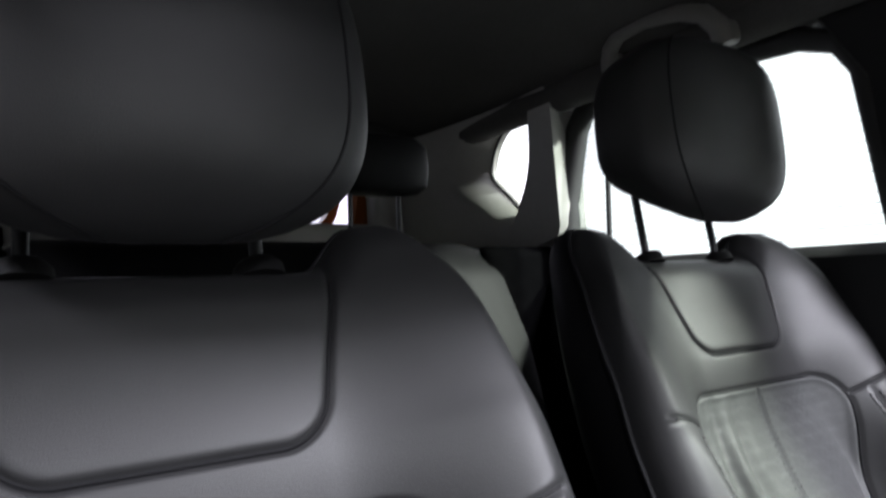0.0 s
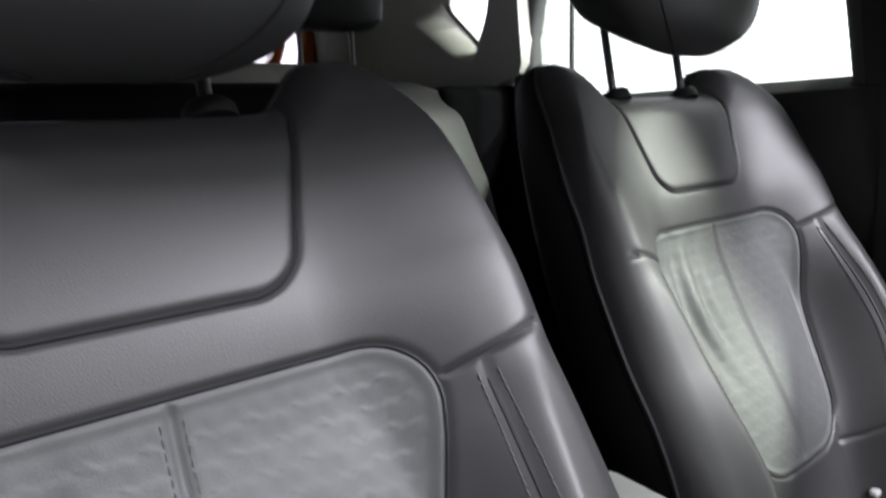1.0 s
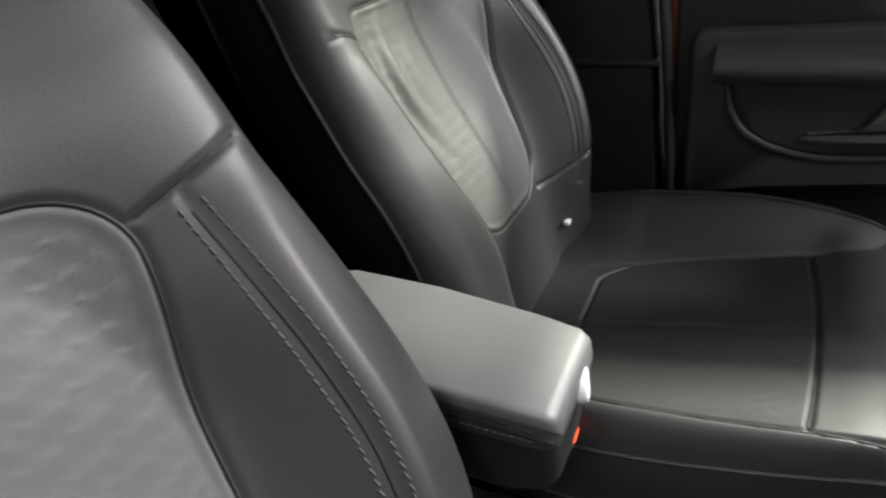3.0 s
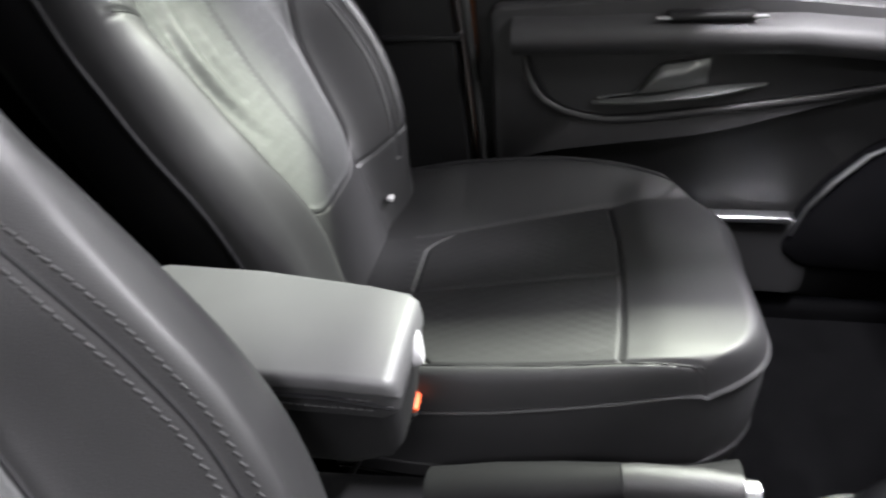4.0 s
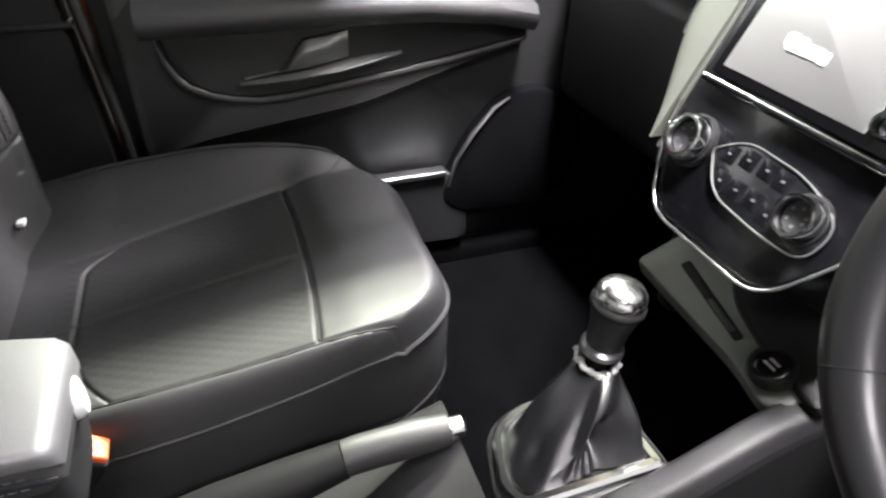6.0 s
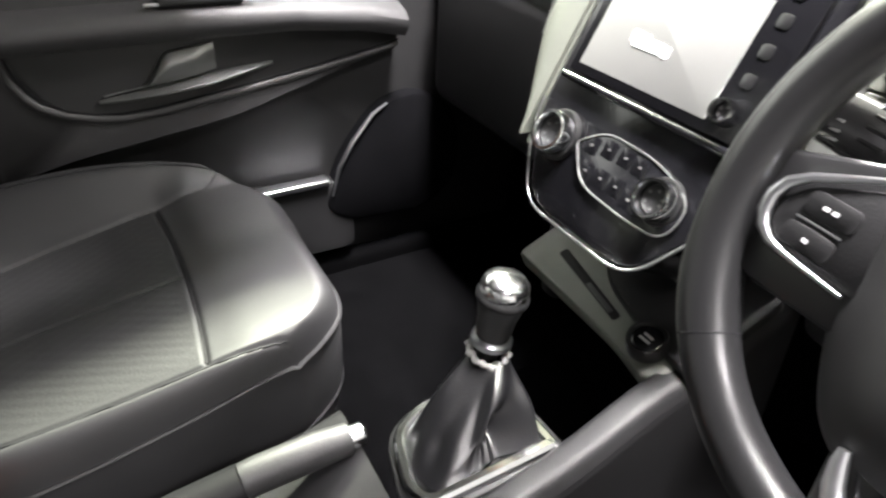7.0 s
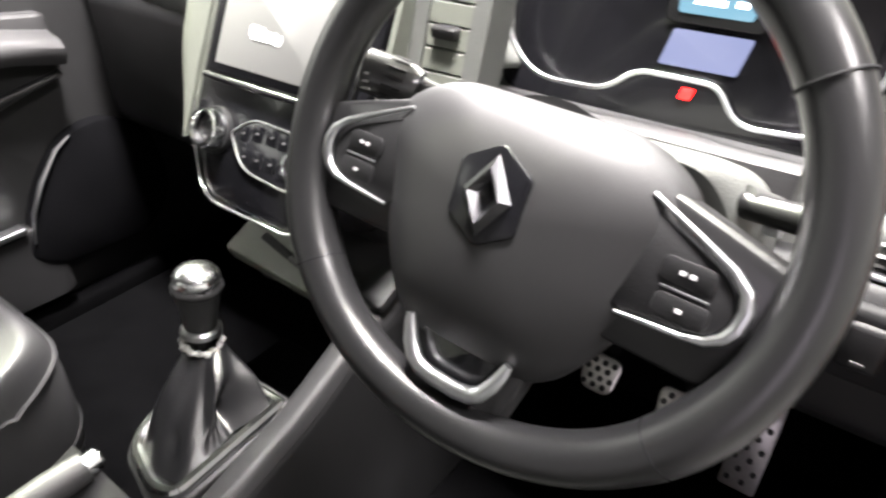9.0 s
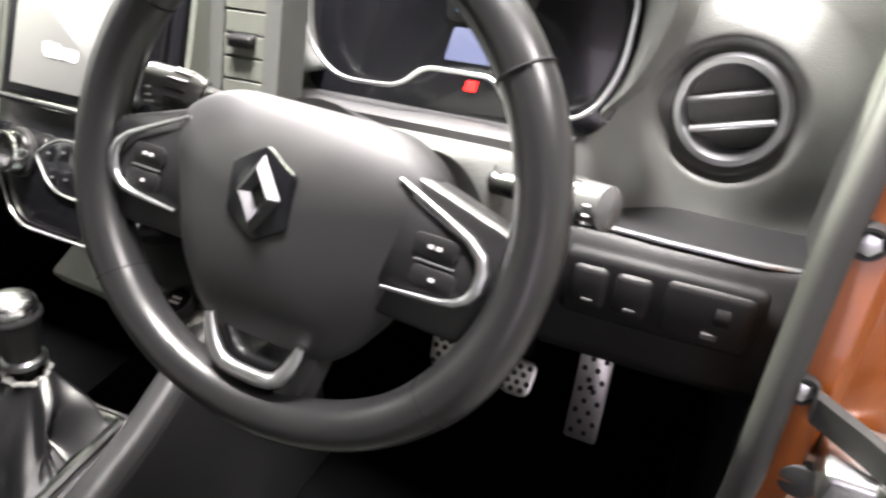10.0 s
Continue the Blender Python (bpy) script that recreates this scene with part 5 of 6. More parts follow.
long = [(x * 0.02 + (j % 2) * 0.01 - 0.005, y) for j, y in enumerate(np.linspace(-0.07, 0.07, 9)) for x in (-0.5, 0.5)]
pedal("accelerator_pedal", (0.513, 0.445, 0.462), 0.05, 0.17, 0.35, (0.52, 0.56, 0.64), long)

# ---- cabin shell ----
def structure(name, data, material, label, category, smooth=True):
    return single(name, data, material, label, category, "", "structure", smooth)


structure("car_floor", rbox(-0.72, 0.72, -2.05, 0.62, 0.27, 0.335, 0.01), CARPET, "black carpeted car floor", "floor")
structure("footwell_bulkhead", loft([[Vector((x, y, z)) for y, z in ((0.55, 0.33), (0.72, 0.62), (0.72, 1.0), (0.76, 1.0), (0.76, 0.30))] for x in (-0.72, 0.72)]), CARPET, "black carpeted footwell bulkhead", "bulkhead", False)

# passenger door
pd = thing("passenger_door", (-0.70, -0.15, 0.42), "closed dark grey passenger door with pull handle and storage pocket", "car door")


def door_panel(pts, x, depth, material, name, edge=0.006, r=0.03, label="", parent=pd):
    m = frame_of(Vector((x, 0, 0)), Vector((0, 1, 0)), Vector((0, 0, 1)), Vector((1, 0, 0)))
    return part(name, plate(round_poly(pts, r), depth, m, edge), material, parent, label)


door_panel([(-0.475, 0.40), (0.50, 0.36), (0.52, 1.12), (-0.505, 1.17)], -0.685, 0.05, DOOR_DARK, "door_card", 0.01, 0.02)
part("outer_skin", loft([[Vector((x, y, z)) for x, z in ((-0.745, 0.36), (-0.80, 0.50), (-0.815, 0.75), (-0.80, 0.95), (-0.735, 1.155), (-0.725, 1.155), (-0.725, 0.36))] for y in (-0.50, -0.1, 0.3, 0.66)]), ORANGE, pd, "orange painted outer skin")
# raised middle swage with its armrest band
door_panel([(-0.468, 0.925), (-0.462, 0.655), (-0.38, 0.678), (-0.25, 0.695), (-0.10, 0.714), (0.02, 0.751), (0.20, 0.803), (0.20, 0.905), (-0.1, 0.938)], -0.655, 0.04, DOORP, "door_swage", 0.012, [0.02, 0.02, 0.06, 0.06, 0.08, 0.08, 0.01, 0.01, 0.05])
door_panel([(-0.403, 0.852), (-0.385, 0.793), (-0.340, 0.758), (-0.272, 0.747), (-0.162, 0.757), (0.02, 0.784), (0.19, 0.813), (0.185, 0.856), (-0.10, 0.855)], -0.6525, 0.02, DOOR_DARK, "handle_recess", 0.004, [0.01, 0.04, 0.05, 0.06, 0.06, 0.06, 0.01, 0.01, 0.05])
lip_line = [(-0.406, 0.856), (-0.398, 0.82), (-0.386, 0.797), (-0.371, 0.780), (-0.345, 0.763), (-0.31, 0.753), (-0.273, 0.748), (-0.22, 0.7505), (-0.143, 0.760), (-0.06, 0.771), (0.055, 0.788), (0.12, 0.799), (0.195, 0.8135)]
part("recess_groove", tube([(-0.6535, y, z) for y, z in lip_line], 0.0022, n=6), PIPING, pd)
part("swage_lip", tube([(-0.656, y - 0.006 * (y < -0.37), z - 0.0085) for y, z in lip_line], [0.004] + [0.0075] * 11 + [0.004], n=10), DOORP, pd, "rolled lip under the handle recess")
part("armrest_band", loft([[Vector((x, y, z0 + dz)) for x, dz in ((-0.66, 0.0), (-0.625, 0.004), (-0.612, 0.02), (-0.612, 0.034), (-0.622, 0.046), (-0.66, 0.058))] for y, z0 in ((-0.43, 0.853), (-0.36, 0.852), (-0.2, 0.853), (0.0, 0.850), (0.12, 0.838), (0.195, 0.822))], closed=False), DOORP, pd, "padded armrest band")
part("window_switch", rbox(-0.652, -0.622, -0.20, -0.075, 0.902, 0.916, 0.006), DARK, pd, "window switch recess")
part("switch_lip", tube([(-0.625, -0.215, 0.909), (-0.625, -0.06, 0.909)], 0.003, n=8), SATIN, pd)
# paddle handle: a swept plate that rises out of the ledge
rings = []
for u in np.linspace(0.0, 1.0, 30):
    y = -0.292 + 0.166 * u
    zb = 0.778 + 0.026 * u
    zt = 0.7805 + 0.020 * u + 0.044 * float(smooth01((u - 0.34) / 0.26))
    th = 0.004 + 0.016 * float(smooth01((u - 0.2) / 0.4)) * (1 - 0.5 * float(smooth01((u - 0.8) / 0.2)))
    sec = []
    for w in np.linspace(0, 1, 12):
        z = zb + (zt - zb) * w
        sec.append(Vector((-0.649 + th * (0.35 + 0.65 * math.sin(math.pi * (0.12 + 0.8 * w))) - 0.006 * bump(w, 0.35, 0.25) * u, y, z)))
    sec += [Vector((-0.652, y, zt)), Vector((-0.652, y, zb))]
    rings.append(sec)
part("door_handle", loft(rings), HANDLE, pd, "satin silver inner door handle")
part("handle_ledge", loft([[Vector((-0.65 + dx, y, z + dz)) for dx, dz in ((0, -0.005), (0.016 * k, -0.005), (0.018 * k, -0.002), (0.004 * k, 0.007 * k), (0, 0.007 * k))] for y, z, k in ((-0.30, 0.774, 0.15), (-0.26, 0.775, 0.6), (-0.215, 0.779, 1), (-0.14, 0.788, 1.2), (-0.09, 0.795, 0.8), (-0.035, 0.803, 0.1))]), HANDLE, pd, "satin silver ledge of the handle")
part("pocket_strip", rbox(-0.674, -0.645, -0.10, 0.05, 0.553, 0.566, 0.004), SATIN, pd, "satin strip on the door pocket")
door_panel([(-0.42, 0.42), (0.10, 0.40), (0.10, 0.555), (-0.42, 0.575)], -0.655, 0.03, DARK, "door_pocket", 0.008, 0.02)
sp = [(0.035, 0.50), (0.085, 0.46), (0.27, 0.45), (0.34, 0.52), (0.33, 0.66), (0.24, 0.715), (0.16, 0.70), (0.09, 0.625)]
door_panel(sp, -0.650, 0.03, SPEAKER, "speaker_cover", 0.012, 0.05, "black oval speaker cover")
part("speaker_trim", tube([(-0.648, y, z) for y, z in ((0.055, 0.53), (0.07, 0.585), (0.10, 0.635), (0.14, 0.682), (0.17, 0.70))], [0.002, 0.004, 0.005, 0.004, 0.002], n=8), SATIN, pd, "silver arc beside the speaker")
# pillars, sills and seals on the passenger side
structure("b_pillar_passenger", loft([[Vector((x, y, z)) for x, y in ((-0.70, y0), (-0.675, y0 + 0.01), (-0.672, y1 - 0.01), (-0.69, y1), (-0.76, y1), (-0.76, y0))] for z, y0, y1 in ((0.40, -0.74, -0.49), (0.62, -0.73, -0.50), (0.88, -0.70, -0.52), (1.06, -0.70, -0.545), (1.2, -0.74, -0.58), (1.5, -0.775, -0.60), (1.64, -0.86, -0.64))]), DARK, "dark plastic pillar cover behind the passenger door", "pillar")
structure("door_seal_passenger", tube([(-0.675, -0.478, 0.40), (-0.675, -0.485, 0.70), (-0.675, -0.508, 0.92), (-0.675, -0.53, 1.08), (-0.675, -0.57, 1.25), (-0.66, -0.62, 1.63), (-0.64, -0.3, 1.66)], 0.009), RUBBER, "black rubber door seal on the body", "seal")
structure("pillar_ledge", rbox(-0.70, -0.668, -0.70, -0.515, 0.868, 0.878, 0.003), DARK, "ledge line on the pillar cover", "trim")
structure("sill_passenger", rbox(-0.76, -0.665, -1.5, 0.50, 0.30, 0.375, 0.02), CARPET, "black sill trim under the passenger door", "sill")

structure("door_gap_flange", loft([[Vector((x, y + k, z)) for x, y in ((-0.72, -0.50), (-0.70, -0.50), (-0.70, -0.45), (-0.72, -0.45))] for z, k in ((0.40, 0.01), (0.70, 0.0), (0.92, -0.02), (1.08, -0.045), (1.66, -0.12))]), ORANGE, "shaded orange body flange in the door gap", "trim")
part("window_frame", tube([(-0.70, -0.50, 1.12), (-0.69, -0.56, 1.5), (-0.665, -0.56, 1.64), (-0.655, -0.3, 1.665), (-0.66, 0.0, 1.58), (-0.685, 0.35, 1.33), (-0.71, 0.62, 1.10)], 0.02, n=8), RUBBER, pd, "black window frame")
# mirror corner panel, added to keep side light off the passenger cushion
part("sail_light_blocker", loft([[Vector((x, y, z)) for y, z in ((0.10, 1.14), (0.62, 1.08), (0.36, 1.31), (0.30, 1.33), (0.24, 1.28))] for x in (-0.715, -0.69)]), SHELL, pd, "black corner panel at the front of the window", False)
pw = part("window_pane", loft([[Vector((x, y, z)) for y, z in ((-0.50, 1.12), (-0.56, 1.6), (-0.3, 1.65), (0.0, 1.57), (0.35, 1.32), (0.60, 1.05))] for x in (-0.702, -0.698)]), GLASS, pd, "clear window pane", False)
pw.visible_shadow = False
# seat belt on the pillar
belt = thing("seat_belt", (-0.65, -0.66, 0.5), "black seat belt with steel tongue hanging on the pillar", "seat belt")
part("belt_strap", loft([[Vector((x - 0.001, y, z)), Vector((x + 0.001, y, z)), Vector((x + 0.001, y + 0.045, z)), Vector((x - 0.001, y + 0.045, z))] for x, y, z in ((-0.665, -0.71, 0.5), (-0.655, -0.69, 0.9), (-0.65, -0.70, 1.2), (-0.64, -0.71, 1.42))]), SHELL, belt)
part("belt_tongue", rbox(-0.655, -0.645, -0.665, -0.645, 0.998, 1.018, 0.003), POST, belt, "steel tongue")
part("belt_guide", rbox(-0.66, -0.632, -0.72, -0.65, 1.40, 1.44, 0.008), SHELL, belt)

# passenger kick panel takes the carpet's black in place of footwell shade
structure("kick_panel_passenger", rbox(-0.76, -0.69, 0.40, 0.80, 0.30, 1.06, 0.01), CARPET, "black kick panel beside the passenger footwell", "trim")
structure("kick_panel_driver", rbox(0.685, 0.74, 0.24, 0.80, 0.30, 0.85, 0.01), DARK, "dark kick panel beside the driver footwell", "trim")

# roof and headlining
def sheet(rows, t=0.02):
    """A skin from rows of points, thickened upwards."""
    n = len(rows[0])
    up = [[p + Vector((0, 0, t)) for p in r] for r in rows]
    v = [p for r in rows for p in r] + [p for r in up for p in r]
    k = len(rows) * n
    f = []
    for i in range(len(rows) - 1):
        for j in range(n - 1):
            a = i * n + j
            f += [(a, a + 1, a + n + 1, a + n), (k + a, k + a + n, k + a + n + 1, k + a + 1)]
    for i in range(len(rows) - 1):
        for j in (0, n - 1):
            a = i * n + j
            f.append((a, a + n, k + a + n, k + a))
    for j in range(n - 1):
        for i in (0, len(rows) - 1):
            a = i * n + j
            f.append((a, a + 1, k + a + 1, k + a))
    return v, f


def roof_z(x, y):
    return 1.765 - 0.115 * abs(x / 0.64) ** 3.2 - 0.05 * max(0, (-1.2 - y) / 0.85) ** 2 - 0.045 * max(0, (y + 0.6) / 0.6) ** 2


rows = [[Vector((x, y, roof_z(x, y))) for x in np.linspace(-0.64, 0.64, 25)] for y in np.linspace(-2.08, 0.0, 20)]
structure("headlining", sheet(rows, 0.01), HEADLINING, "dark grey cloth roof lining", "ceiling")
rows = [[Vector((x * 1.09, y, roof_z(x, y) + 0.03)) for x in np.linspace(-0.66, 0.66, 25)] for y in np.linspace(-2.12, 0.02, 20)]
structure("roof_skin", sheet(rows, 0.015), ORANGE, "orange painted metal roof skin", "roof")

for sg in (-1, 1):
    nm = "passenger" if sg < 0 else "driver"
    rings = []
    for x, y, z in ((0.615, -0.02, 1.645), (0.645, 0.22, 1.46), (0.68, 0.5, 1.245), (0.705, 0.76, 1.05)):
        rings.append([Vector((sg * (x + q.x), y - 0.57 * q.y, z - 0.82 * q.y)) for q in round_poly([(-0.03, -0.02), (0.05, -0.02), (0.085, 0.11), (0.03, 0.11)], 0.02)])
    structure("a_pillar_" + nm, loft(rings), PILLAR, "grey covered windscreen pillar", "pillar")
    structure("roof_rail_" + nm, tube([(sg * 0.615, 0.0, 1.645), (sg * 0.64, -0.6, 1.652), (sg * 0.655, -1.1, 1.645), (sg * 0.65, -1.6, 1.635), (sg * 0.60, -2.05, 1.58)], [0.03, 0.038, 0.042, 0.042, 0.03], n=14), HEADLINING, "grey roof rail lining above the doors", "trim")
    # rear quarter with its small window
    def qx(y, z):
        return sg * (0.66 - 0.05 * (z - 1.27) / 0.4 - 0.10 * max(0, (-1.55 - y) / 0.5) ** 1.5)
    hole = round_poly([(-1.63, 1.36), (-1.552, 1.48), (-1.53, 1.642), (-1.62, 1.637), (-1.71, 1.585), (-1.75, 1.49)], [0.03, 0.05, 0.02, 0.05, 0.05, 0.03], n=6)
    outer = round_poly([(-1.575, 1.27), (-1.45, 1.30), (-1.43, 1.66), (-2.06, 1.62), (-2.06, 1.27)], [0.02, 0.02, 0.03, 0.02, 0.02], n=6)
    cen = Vector((-1.615, 1.52))
    n = 72

    def at_angle(poly, w):
        e = Vector((math.cos(w), math.sin(w)))
        best = None
        for i in range(len(poly)):
            a, b = poly[i - 1] - cen, poly[i] - cen
            den = e.x * (b - a).y - e.y * (b - a).x
            if abs(den) < 1e-9:
                continue
            s = (a.x * (b - a).y - a.y * (b - a).x) / den
            q = (a.x * e.y - a.y * e.x) / den
            if s > 0 and -1e-6 <= q <= 1 + 1e-6 and (best is None or s > best):
                best = s
        return cen + e * best
    ws = [2 * math.pi * i / n for i in range(n)]
    ho, ou = [at_angle(hole, w) for w in ws], [at_angle(outer, w) for w in ws]
    to3 = lambda p, d: Vector((qx(p.x, p.y) + sg * d, p.x, p.y))
    big = [cen + Vector(((p - cen).x * (1.3 if p.x > cen.x else 2.3), (p - cen).y * 1.28)) for p in ho]
    for i in range(n):
        if (big[i] - cen).length > (ou[i] - cen).length * 0.92:
            big[i] = cen + (ou[i] - cen) * 0.92
    rings = [[to3(p, 0.09) for p in ou], [to3(p, 0.0) for p in ou], [to3(ou[i].lerp(big[i], 0.5), 0.0) for i in range(n)], [to3(p, 0.0) for p in big], [to3(ho[i].lerp(big[i], 0.55), 0.012) for i in range(n)], [to3(p, 0.07) for p in ho], [to3(p, 0.09) for p in ho], [to3(p, 0.09) for p in ou]]
    structure("rear_quarter_" + nm, loft(rings, cap=False), PILLAR, "light grey rear pillar cover round a small window", "pillar")
    structure("quarter_seal_" + nm, tube([to3(p, 0.07) for p in ho[::2]], 0.004, closed=True, n=6), RUBBER, "thin black seal round the small window", "seal")
    # rear door: frame, sill band
    X = sg * 0.70
    fr = [(-1.475, 1.22), (-1.475, 1.38), (-1.43, 1.55), (-1.40, 1.592), (-1.36, 1.605), (-1.1, 1.615), (-0.88, 1.60), (-0.815, 1.575), (-0.78, 1.52), (-0.735, 1.22)]
    rd = thing("rear_door_" + nm, (X, -1.1, 0.42), "closed rear car door with dark window frame", "car door", "rear doors")
    part("window_frame", tube([(X, y, z) for y, z in fr], [0.034, 0.034, 0.03, 0.027, 0.025, 0.022, 0.022, 0.022, 0.022, 0.022], n=10), RUBBER, rd, "black window frame")
    part("door_card", loft([[Vector((X + sg * dx, y, z)) for dx, z in ((0.05, 0.40), (-0.02, 0.42), (-0.03, 0.9), (-0.045, 1.05), (-0.03, 1.215), (0.0, 1.235), (0.05, 1.235))] for y in (-1.50, -1.2, -0.9, -0.70)]), DARK, rd)
    part("outer_frame", tube([(X + sg * 0.03, -1.505, 1.20), (X + sg * 0.03, -1.505, 1.40), (X + sg * 0.03, -1.44, 1.66)], 0.018, n=8), ORANGE, rd, "orange painted outer window frame")
    part("window_bar", tube([(X, -1.338, 1.235), (X, -1.33, 1.66)], 0.006, n=8), RUBBER, rd)
    g = part("window_pane", loft([[Vector((X + sg * 0.004, y, z)) for y, z in ((-1.47, 1.23), (-0.74, 1.23), (-0.80, 1.60), (-0.87, 1.65), (-1.1, 1.665), (-1.41, 1.64), (-1.47, 1.4))], [Vector((X + sg * 0.008, y, z)) for y, z in ((-1.47, 1.23), (-0.74, 1.23), (-0.80, 1.60), (-0.87, 1.65), (-1.1, 1.665), (-1.41, 1.64), (-1.47, 1.4))]]), GLASS, rd, "clear window pane", False)
    g.visible_shadow = False
    # arch takes the carpet's black, as lamp light would reach it otherwise
    structure("rear_arch_" + nm, rbox(min(sg * 0.46, sg * 0.74), max(sg * 0.46, sg * 0.74), -2.06, -1.50, 0.33, 1.275, 0.03), CARPET, "dark rear wheel arch trim", "trim")
    # grab handle
    gh = thing("grab_handle", (sg * 0.60, -1.12, 1.66), "grey folding grab handle on the roof rail", "grab handle", "grab handles")
    part("handle_bar", tube([(sg * 0.60, -1.222, 1.630), (sg * 0.588, -1.212, 1.668), (sg * 0.578, -1.18, 1.686), (sg * 0.572, -1.11, 1.690), (sg * 0.572, -1.03, 1.678), (sg * 0.578, -0.985, 1.660), (sg * 0.588, -0.962, 1.632), (sg * 0.60, -0.957, 1.600)], [0.018, 0.017, 0.016, 0.015, 0.016, 0.018, 0.019, 0.02], n=14), GREY_TRIM, gh)
    for y, z in ((-1.222, 1.645), (-0.96, 1.62)):
        part("handle_mount", rbox(min(sg * 0.585, sg * 0.625), max(sg * 0.585, sg * 0.625), y - 0.02, y + 0.02, z - 0.02, z + 0.02, 0.01), GREY_TRIM, gh)
    structure("door_header_" + nm, loft([[Vector((sg * x, y, z)) for x, z in ((0.63, 1.665), (0.668, 1.618), (0.735, 1.618), (0.745, 1.69))] for y in (-1.60, -1.0, -0.5, 0.0)]), HEADLINING, "grey lining between the roof rail and the doors", "trim")

# rear bench
rb = thing("rear_bench", (0, -1.4, 0.33), "dark rear bench with padded back", "rear seat")
rings = []
for b, w, d0 in ((0.0, 0.50, 0.05), (0.15, 0.52, 0.06), (0.38, 0.52, 0.05), (0.52, 0.50, 0.035), (0.585, 0.47, 0.01), (0.605, 0.44, -0.03)):
    y, z = -1.36 - b * 0.30, 0.68 + b
    sec = []
    for x in np.linspace(-w, w, 41):
        dd = d0 + 0.015 * abs(math.sin(x * 9)) - 0.02 * (abs(x) / w) ** 6
        sec.append(Vector((x, y + dd, z)))
    sec += [Vector((w, y - 0.1, z)), Vector((-w, y - 0.1, z))]
    rings.append(sec)
part("bench_back", loft(rings), LEATHER_SHADED, rb)
part("bench_cushion", rbox(-0.5, 0.5, -1.40, -0.95, 0.45, 0.66, 0.05), LEATHER_SHADED, rb)
for x in (-0.165, 0.165):
    part("bench_seam", tube([(x, -1.36 - b * 0.30 + d + 0.016, 0.68 + b) for b, d in ((0.0, 0.05), (0.15, 0.06), (0.38, 0.05), (0.52, 0.035))], 0.003, n=6), PIPING, rb)
for x, drop in ((-0.152, 0.0), (0.16, 0.085)):
    h = part("bench_headrest", loft([[Vector((x + (0.118 if drop == 0 else 0.135) * math.copysign(abs(math.cos(w)) ** 0.6, math.cos(w)) * k, -1.45 + 0.05 * math.copysign(abs(math.sin(w)) ** 0.8, math.sin(w)) * k, z)) for w in np.linspace(0, 2 * math.pi, 36, endpoint=False)] for z, k in ((1.372 - drop, 0.5), (1.376 - drop, 0.8), (1.39 - drop, 0.97), (1.43 - drop, 1.0), (1.47 - drop, 0.97), (1.487 - drop, 0.82), (1.493 - drop, 0.5))]), LEATHER_SHADED, rb, "small dark rear headrest")
    for sx in (-0.055, 0.055):
        part("bench_post", tube([(x + sx, -1.455, 1.28), (x + sx, -1.455, 1.39 - drop)], 0.005, n=10), POST, rb)
part("shelf_roller", rbox(-0.47, 0.47, -1.66, -1.58, 1.245, 1.275, 0.012), SHELL, rb)

# tailgate with rear window
tg = thing("tailgate", (0, -2.05, 0.9), "closed tailgate with wide rear window, orange frame", "tailgate")
part("gate_lower", rbox(-0.60, 0.60, -2.12, -2.03, 0.40, 1.375, 0.03), PILLAR, tg)
wl = round_poly([(-0.36, 1.388), (0.36, 1.388), (0.43, 1.60), (-0.43, 1.60)], 0.06, n=6)
fm = frame_of(Vector((0, -2.03, 0)), Vector((1, 0, 0)), Vector((0, -0.12, 0.99)).normalized(), Vector((0, 0.99, 0.12)).normalized())
fm = Matrix.Translation((0, 0.0, 0.0)) @ fm
part("gate_frame", ring_strip([(p.x, p.y) for p in wl], -0.03, 0.05, fm, 0.004), ORANGE, tg, "orange painted window frame")
for s in (-1, 1):
    part("gate_pillar", tube([(s * 0.42, -2.10, 1.31), (s * 0.50, -2.16, 1.62)], 0.035, n=8), ORANGE, tg)
part("gate_top", rbox(-0.60, 0.60, -2.24, -2.02, 1.585, 1.74, 0.03), HEADLINING, tg)
for s in (-1, 1):
    x0, x1 = sorted((s * 0.455, s * 0.64))
    part("gate_cover", rbox(x0, x1, -2.14, -2.03, 1.27, 1.66, 0.02), PILLAR, tg)
g = part("rear_pane", plate([(p.x, p.y) for p in wl], 0.004, fm @ Matrix.Translation((0, 0, -0.03)), 0.001), GLASS, tg, "clear rear window pane", False)
g.visible_shadow = False

# driver side: post, seal, hinges of the open door
structure("b_pillar_driver", loft([[Vector((x, y, z)) for x, y in ((0.70, y0), (0.675, y0 + 0.01), (0.672, y1 - 0.01), (0.69, y1), (0.76, y1), (0.76, y0))] for z, y0, y1 in ((0.40, -0.84, -0.62), (0.88, -0.82, -0.64), (1.2, -0.85, -0.70), (1.64, -0.95, -0.85))]), DARK, "dark plastic pillar cover behind the driver door", "pillar")
structure("sill_driver", rbox(0.655, 0.80, -1.5, 0.50, 0.28, 0.40, 0.02), DARK, "black sill trim under the open driver door", "sill")
ap = thing("door_post", (0.76, 0.25, 0.40), "orange painted door post with hinge, bolts and check strap", "door post")
post = [(0.40, 0.18), (0.753, 0.118), (0.85, 0.145), (0.942, 0.165), (1.03, 0.215), (1.12, 0.30)]
rings = []
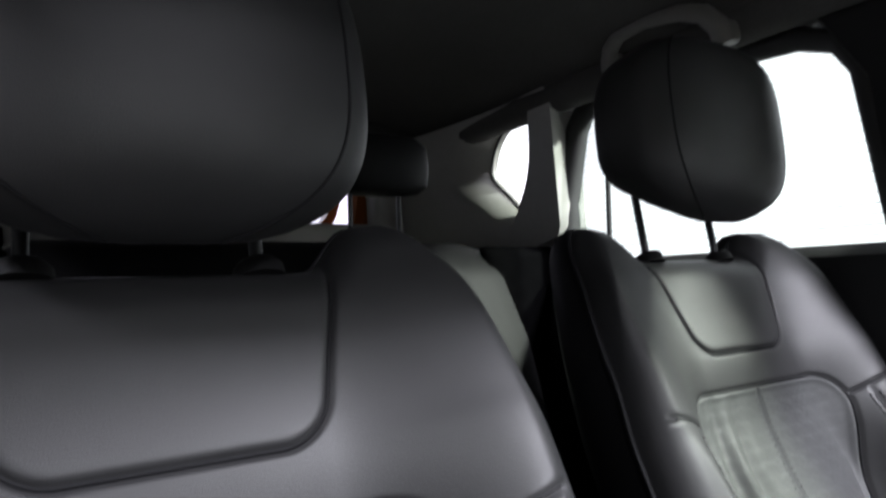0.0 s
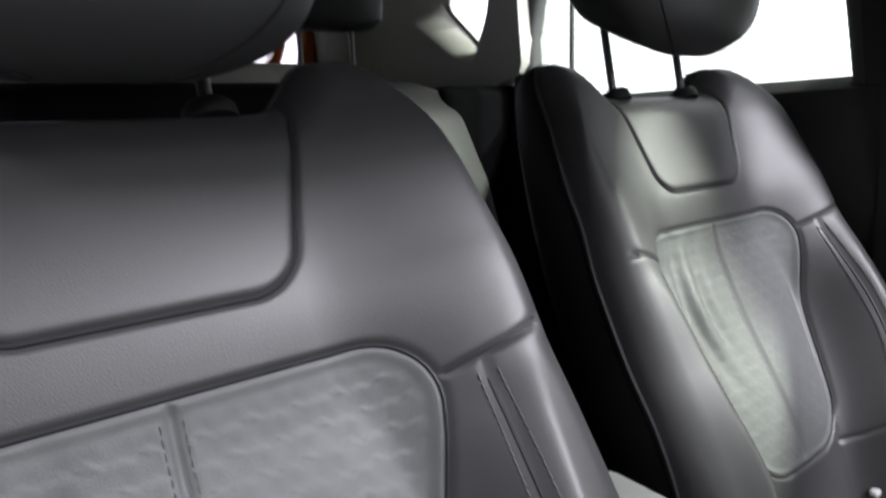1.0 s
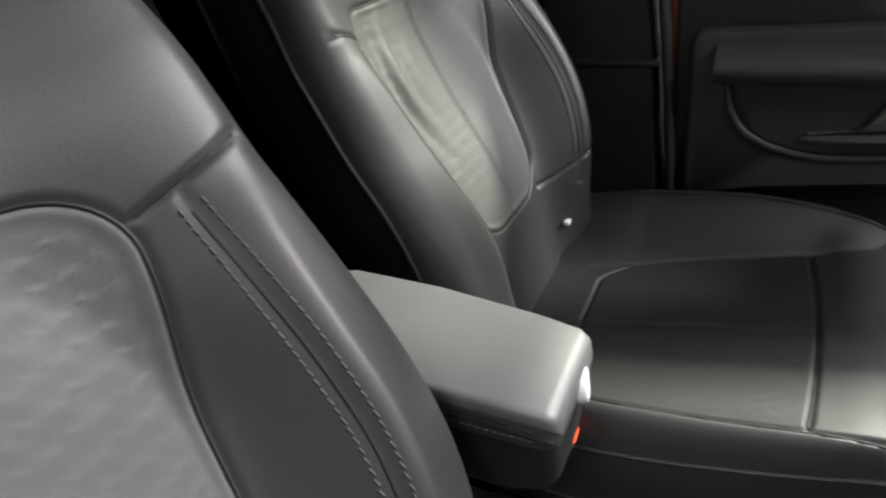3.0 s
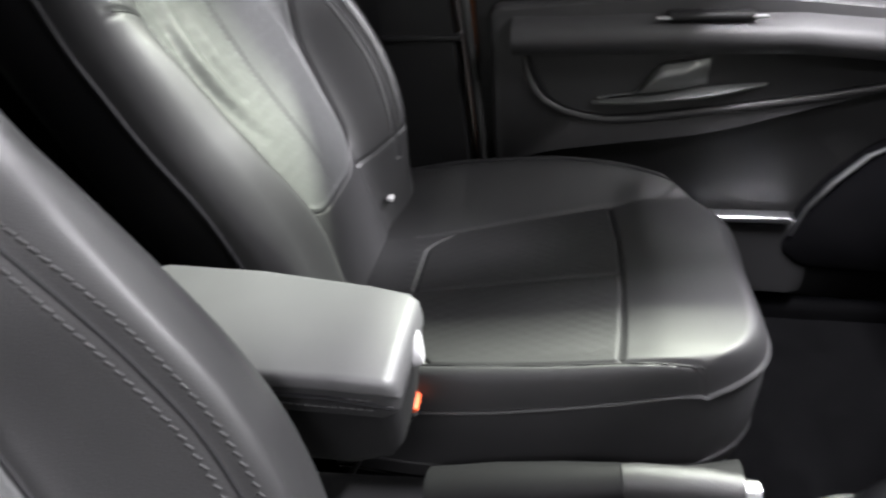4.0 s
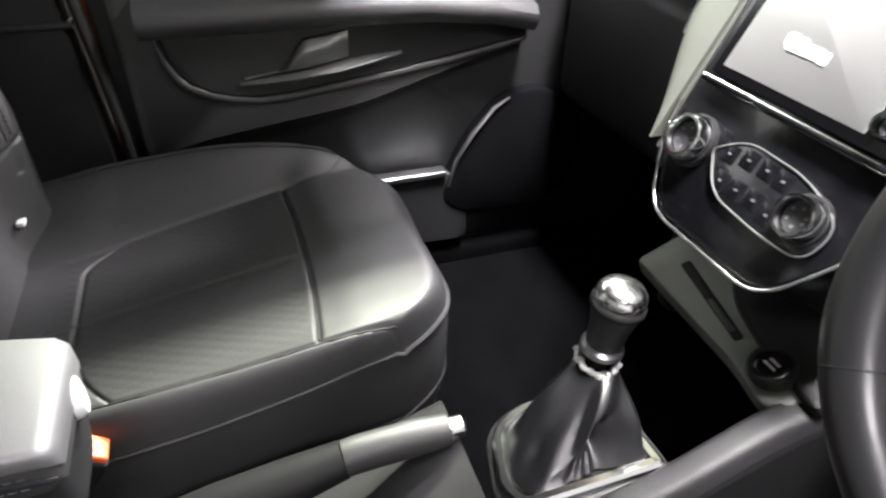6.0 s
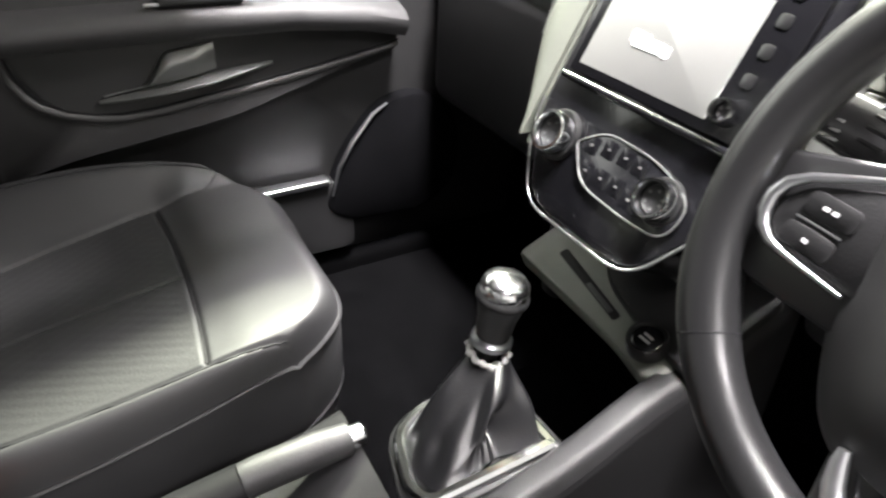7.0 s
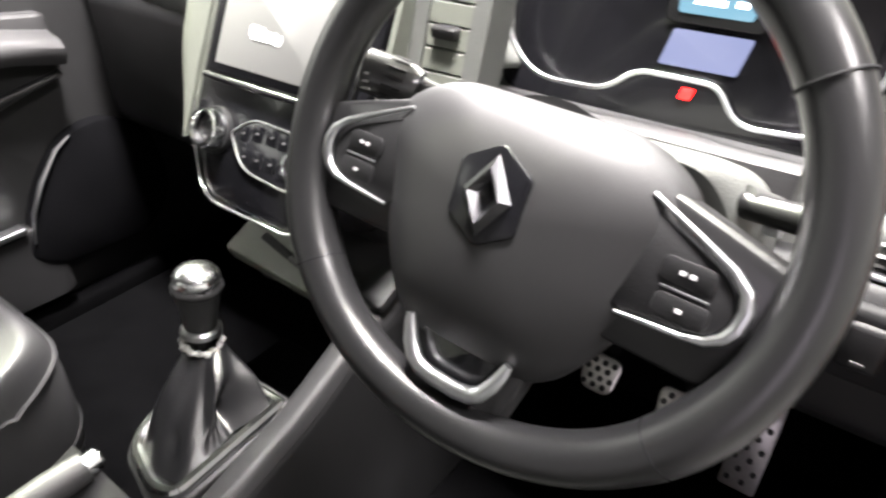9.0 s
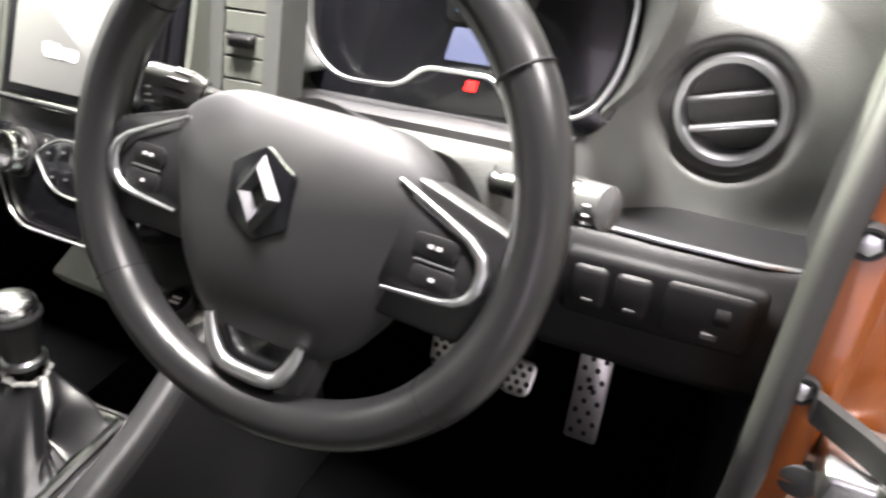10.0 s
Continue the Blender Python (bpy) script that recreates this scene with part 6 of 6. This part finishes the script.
for z, y in post:
    x = float(np.interp(z, [0.40, 0.753, 0.942, 1.03, 1.12], [0.690, 0.690, 0.696, 0.708, 0.72]))
    rings.append([Vector((x + 0.004, y + 0.05, z)), Vector((x + 0.004, y + 0.006, z)), Vector((x + 0.03, y + 0.004, z)), Vector((x + 0.045, y + 0.03, z)), Vector((x + 0.10, y + 0.04, z)), Vector((x + 0.12, y + 0.06, z)), Vector((x + 0.13, y + 0.26, z)), Vector((x + 0.004, y + 0.26, z))])
part("post_shell", loft(rings), ORANGE, ap)
part("inner_cap", loft([[Vector((x, y + k, z)) for x, k in ((xi - 0.002, 0.04), (xi - 0.002, 0.30), (xi + 0.003, 0.30), (xi + 0.003, 0.04))] for z, y, xi in ((0.40, 0.18, 0.694), (0.753, 0.118, 0.694), (0.85, 0.145, 0.697), (0.942, 0.165, 0.70), (1.03, 0.215, 0.712), (1.13, 0.31, 0.724))]), DASH, ap, "grey trim inside the post", False)
part("post_seal", tube([(float(np.interp(z, [0.40, 0.753, 0.942, 1.03, 1.12], [0.684, 0.686, 0.692, 0.704, 0.716])), y, z) for z, y in post], 0.013, n=12), RUBBER, ap, "black rubber seal")
for x, y, z in ((0.711, 0.166, 0.947), (0.703, 0.140, 0.829)):
    part("post_bolt", disc((x, y, z), (0, -1, 0.1), 0.009, 0.012, 6, 0.002), SATIN, ap)
    part("bolt_washer", annulus((x, y + 0.004, z), (0, -1, 0.1), 0.008, 0.014, 0.008, 20), RUBBER, ap)
part("check_strap", loft([[Vector((x, y + dy, z + dz)) for dy, dz in ((-0.006, -0.012), (0.006, -0.012), (0.006, 0.012), (-0.006, 0.012))] for x, y, z in ((0.712, 0.134, 0.826), (0.745, 0.115, 0.820), (0.79, 0.09, 0.808), (0.90, 0.02, 0.78))]), RUBBER, ap, "black door check strap")
part("hinge_block", rbox(0.728, 0.785, 0.095, 0.16, 0.768, 0.800, 0.006), SATIN, ap, "grey steel door hinge")
part("hinge_pin", tube([(0.772, 0.098, 0.70), (0.772, 0.098, 0.805)], 0.012, n=14), RUBBER, ap)
part("post_plug", disc((0.722, 0.122, 0.755), (-0.1, -1, 0.1), 0.016, 0.012, 20, 0.003), RUBBER, ap, "dark hole plug")

# windscreen
ws = single("windscreen", loft([[Vector((x, y + (0.05 * (1 - (x / 0.7) ** 2)), z)) for x in np.linspace(-w, w, 15)] for y, z, w in ((0.74, 1.075, 0.70), (0.36, 1.38, 0.66), (0.0, 1.67, 0.61))] , cap=False, closed=False), SCREEN_GLASS, "clear windscreen above the dashboard", "windscreen", "", "", False)
ws.visible_shadow = False
single("bonnet", sheet([[Vector((x, y, 1.06 - 0.14 * ((y - 0.78) / 0.9) ** 2 - 0.12 * (x / 0.8) ** 4)) for x in np.linspace(-0.8, 0.8, 15)] for y in np.linspace(0.78, 1.7, 8)], 0.01), ORANGE, "orange painted bonnet ahead of the windscreen", "bonnet")

# ---- showroom hall ----
structure("ground", rbox(-6, 6, -8, 9, -0.1, 0.0, 0.001, 1), CONCRETE, "smooth grey hall floor", "floor", False)
structure("hall_ceiling", rbox(-6, 6, -8, 9, 3.9, 4.0, 0.001, 1), WHITE, "white hall ceiling", "ceiling", False)
structure("wall_front", rbox(-6, 6, 9, 9.1, 0, 3.9, 0.001, 1), WHITE, "white hall wall", "wall", False)
structure("wall_right", rbox(6, 6.1, -8, 9, 0, 3.9, 0.001, 1), WHITE, "white hall wall", "wall", False)
# slats, left wall and rear opening emit light themselves in place of daylight
SLAT = glow("slat_daylight_glow", (1.0, 0.99, 0.96), 1.9)
SHADE = glow("slat_gap_daylight_glow", (1.0, 0.98, 0.94), 0.45)
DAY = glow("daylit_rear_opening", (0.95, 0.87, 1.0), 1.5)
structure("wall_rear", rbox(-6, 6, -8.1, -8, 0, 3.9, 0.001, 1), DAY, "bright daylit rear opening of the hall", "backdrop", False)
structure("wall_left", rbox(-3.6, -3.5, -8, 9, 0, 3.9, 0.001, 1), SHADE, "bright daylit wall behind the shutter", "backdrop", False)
sh = thing("roller_shutter", (-3.48, -2, 0), "white daylit roller shutter of horizontal slats", "roller shutter")
first = None
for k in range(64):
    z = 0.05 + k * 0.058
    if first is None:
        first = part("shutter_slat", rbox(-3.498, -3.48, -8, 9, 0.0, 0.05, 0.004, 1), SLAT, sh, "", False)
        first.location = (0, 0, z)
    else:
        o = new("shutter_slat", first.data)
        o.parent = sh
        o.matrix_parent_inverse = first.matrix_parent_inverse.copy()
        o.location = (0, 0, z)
# glowing panels added out of view to house the added lamps
TUBE = glow("added_panel_glow", (1.0, 1.0, 0.97), 6.0)
for x, y, wide, deep, _, _ in LAMPS:
    cp = thing("ceiling_light", (x, y, 3.9), "lit white ceiling light panel", "ceiling light", "ceiling lights")
    a, b = wide / 2, deep / 2
    part("light_frame", rbox(x - a - 0.025, x + a + 0.025, y - b - 0.05, y + b + 0.05, 3.86, 3.899, 0.005, 1), WHITE, cp, "", False)
    part("light_diffuser", rbox(x - a, x + a, y - b, y + b, 3.85, 3.862, 0.003, 1), TUBE, cp, "glowing diffuser", False)
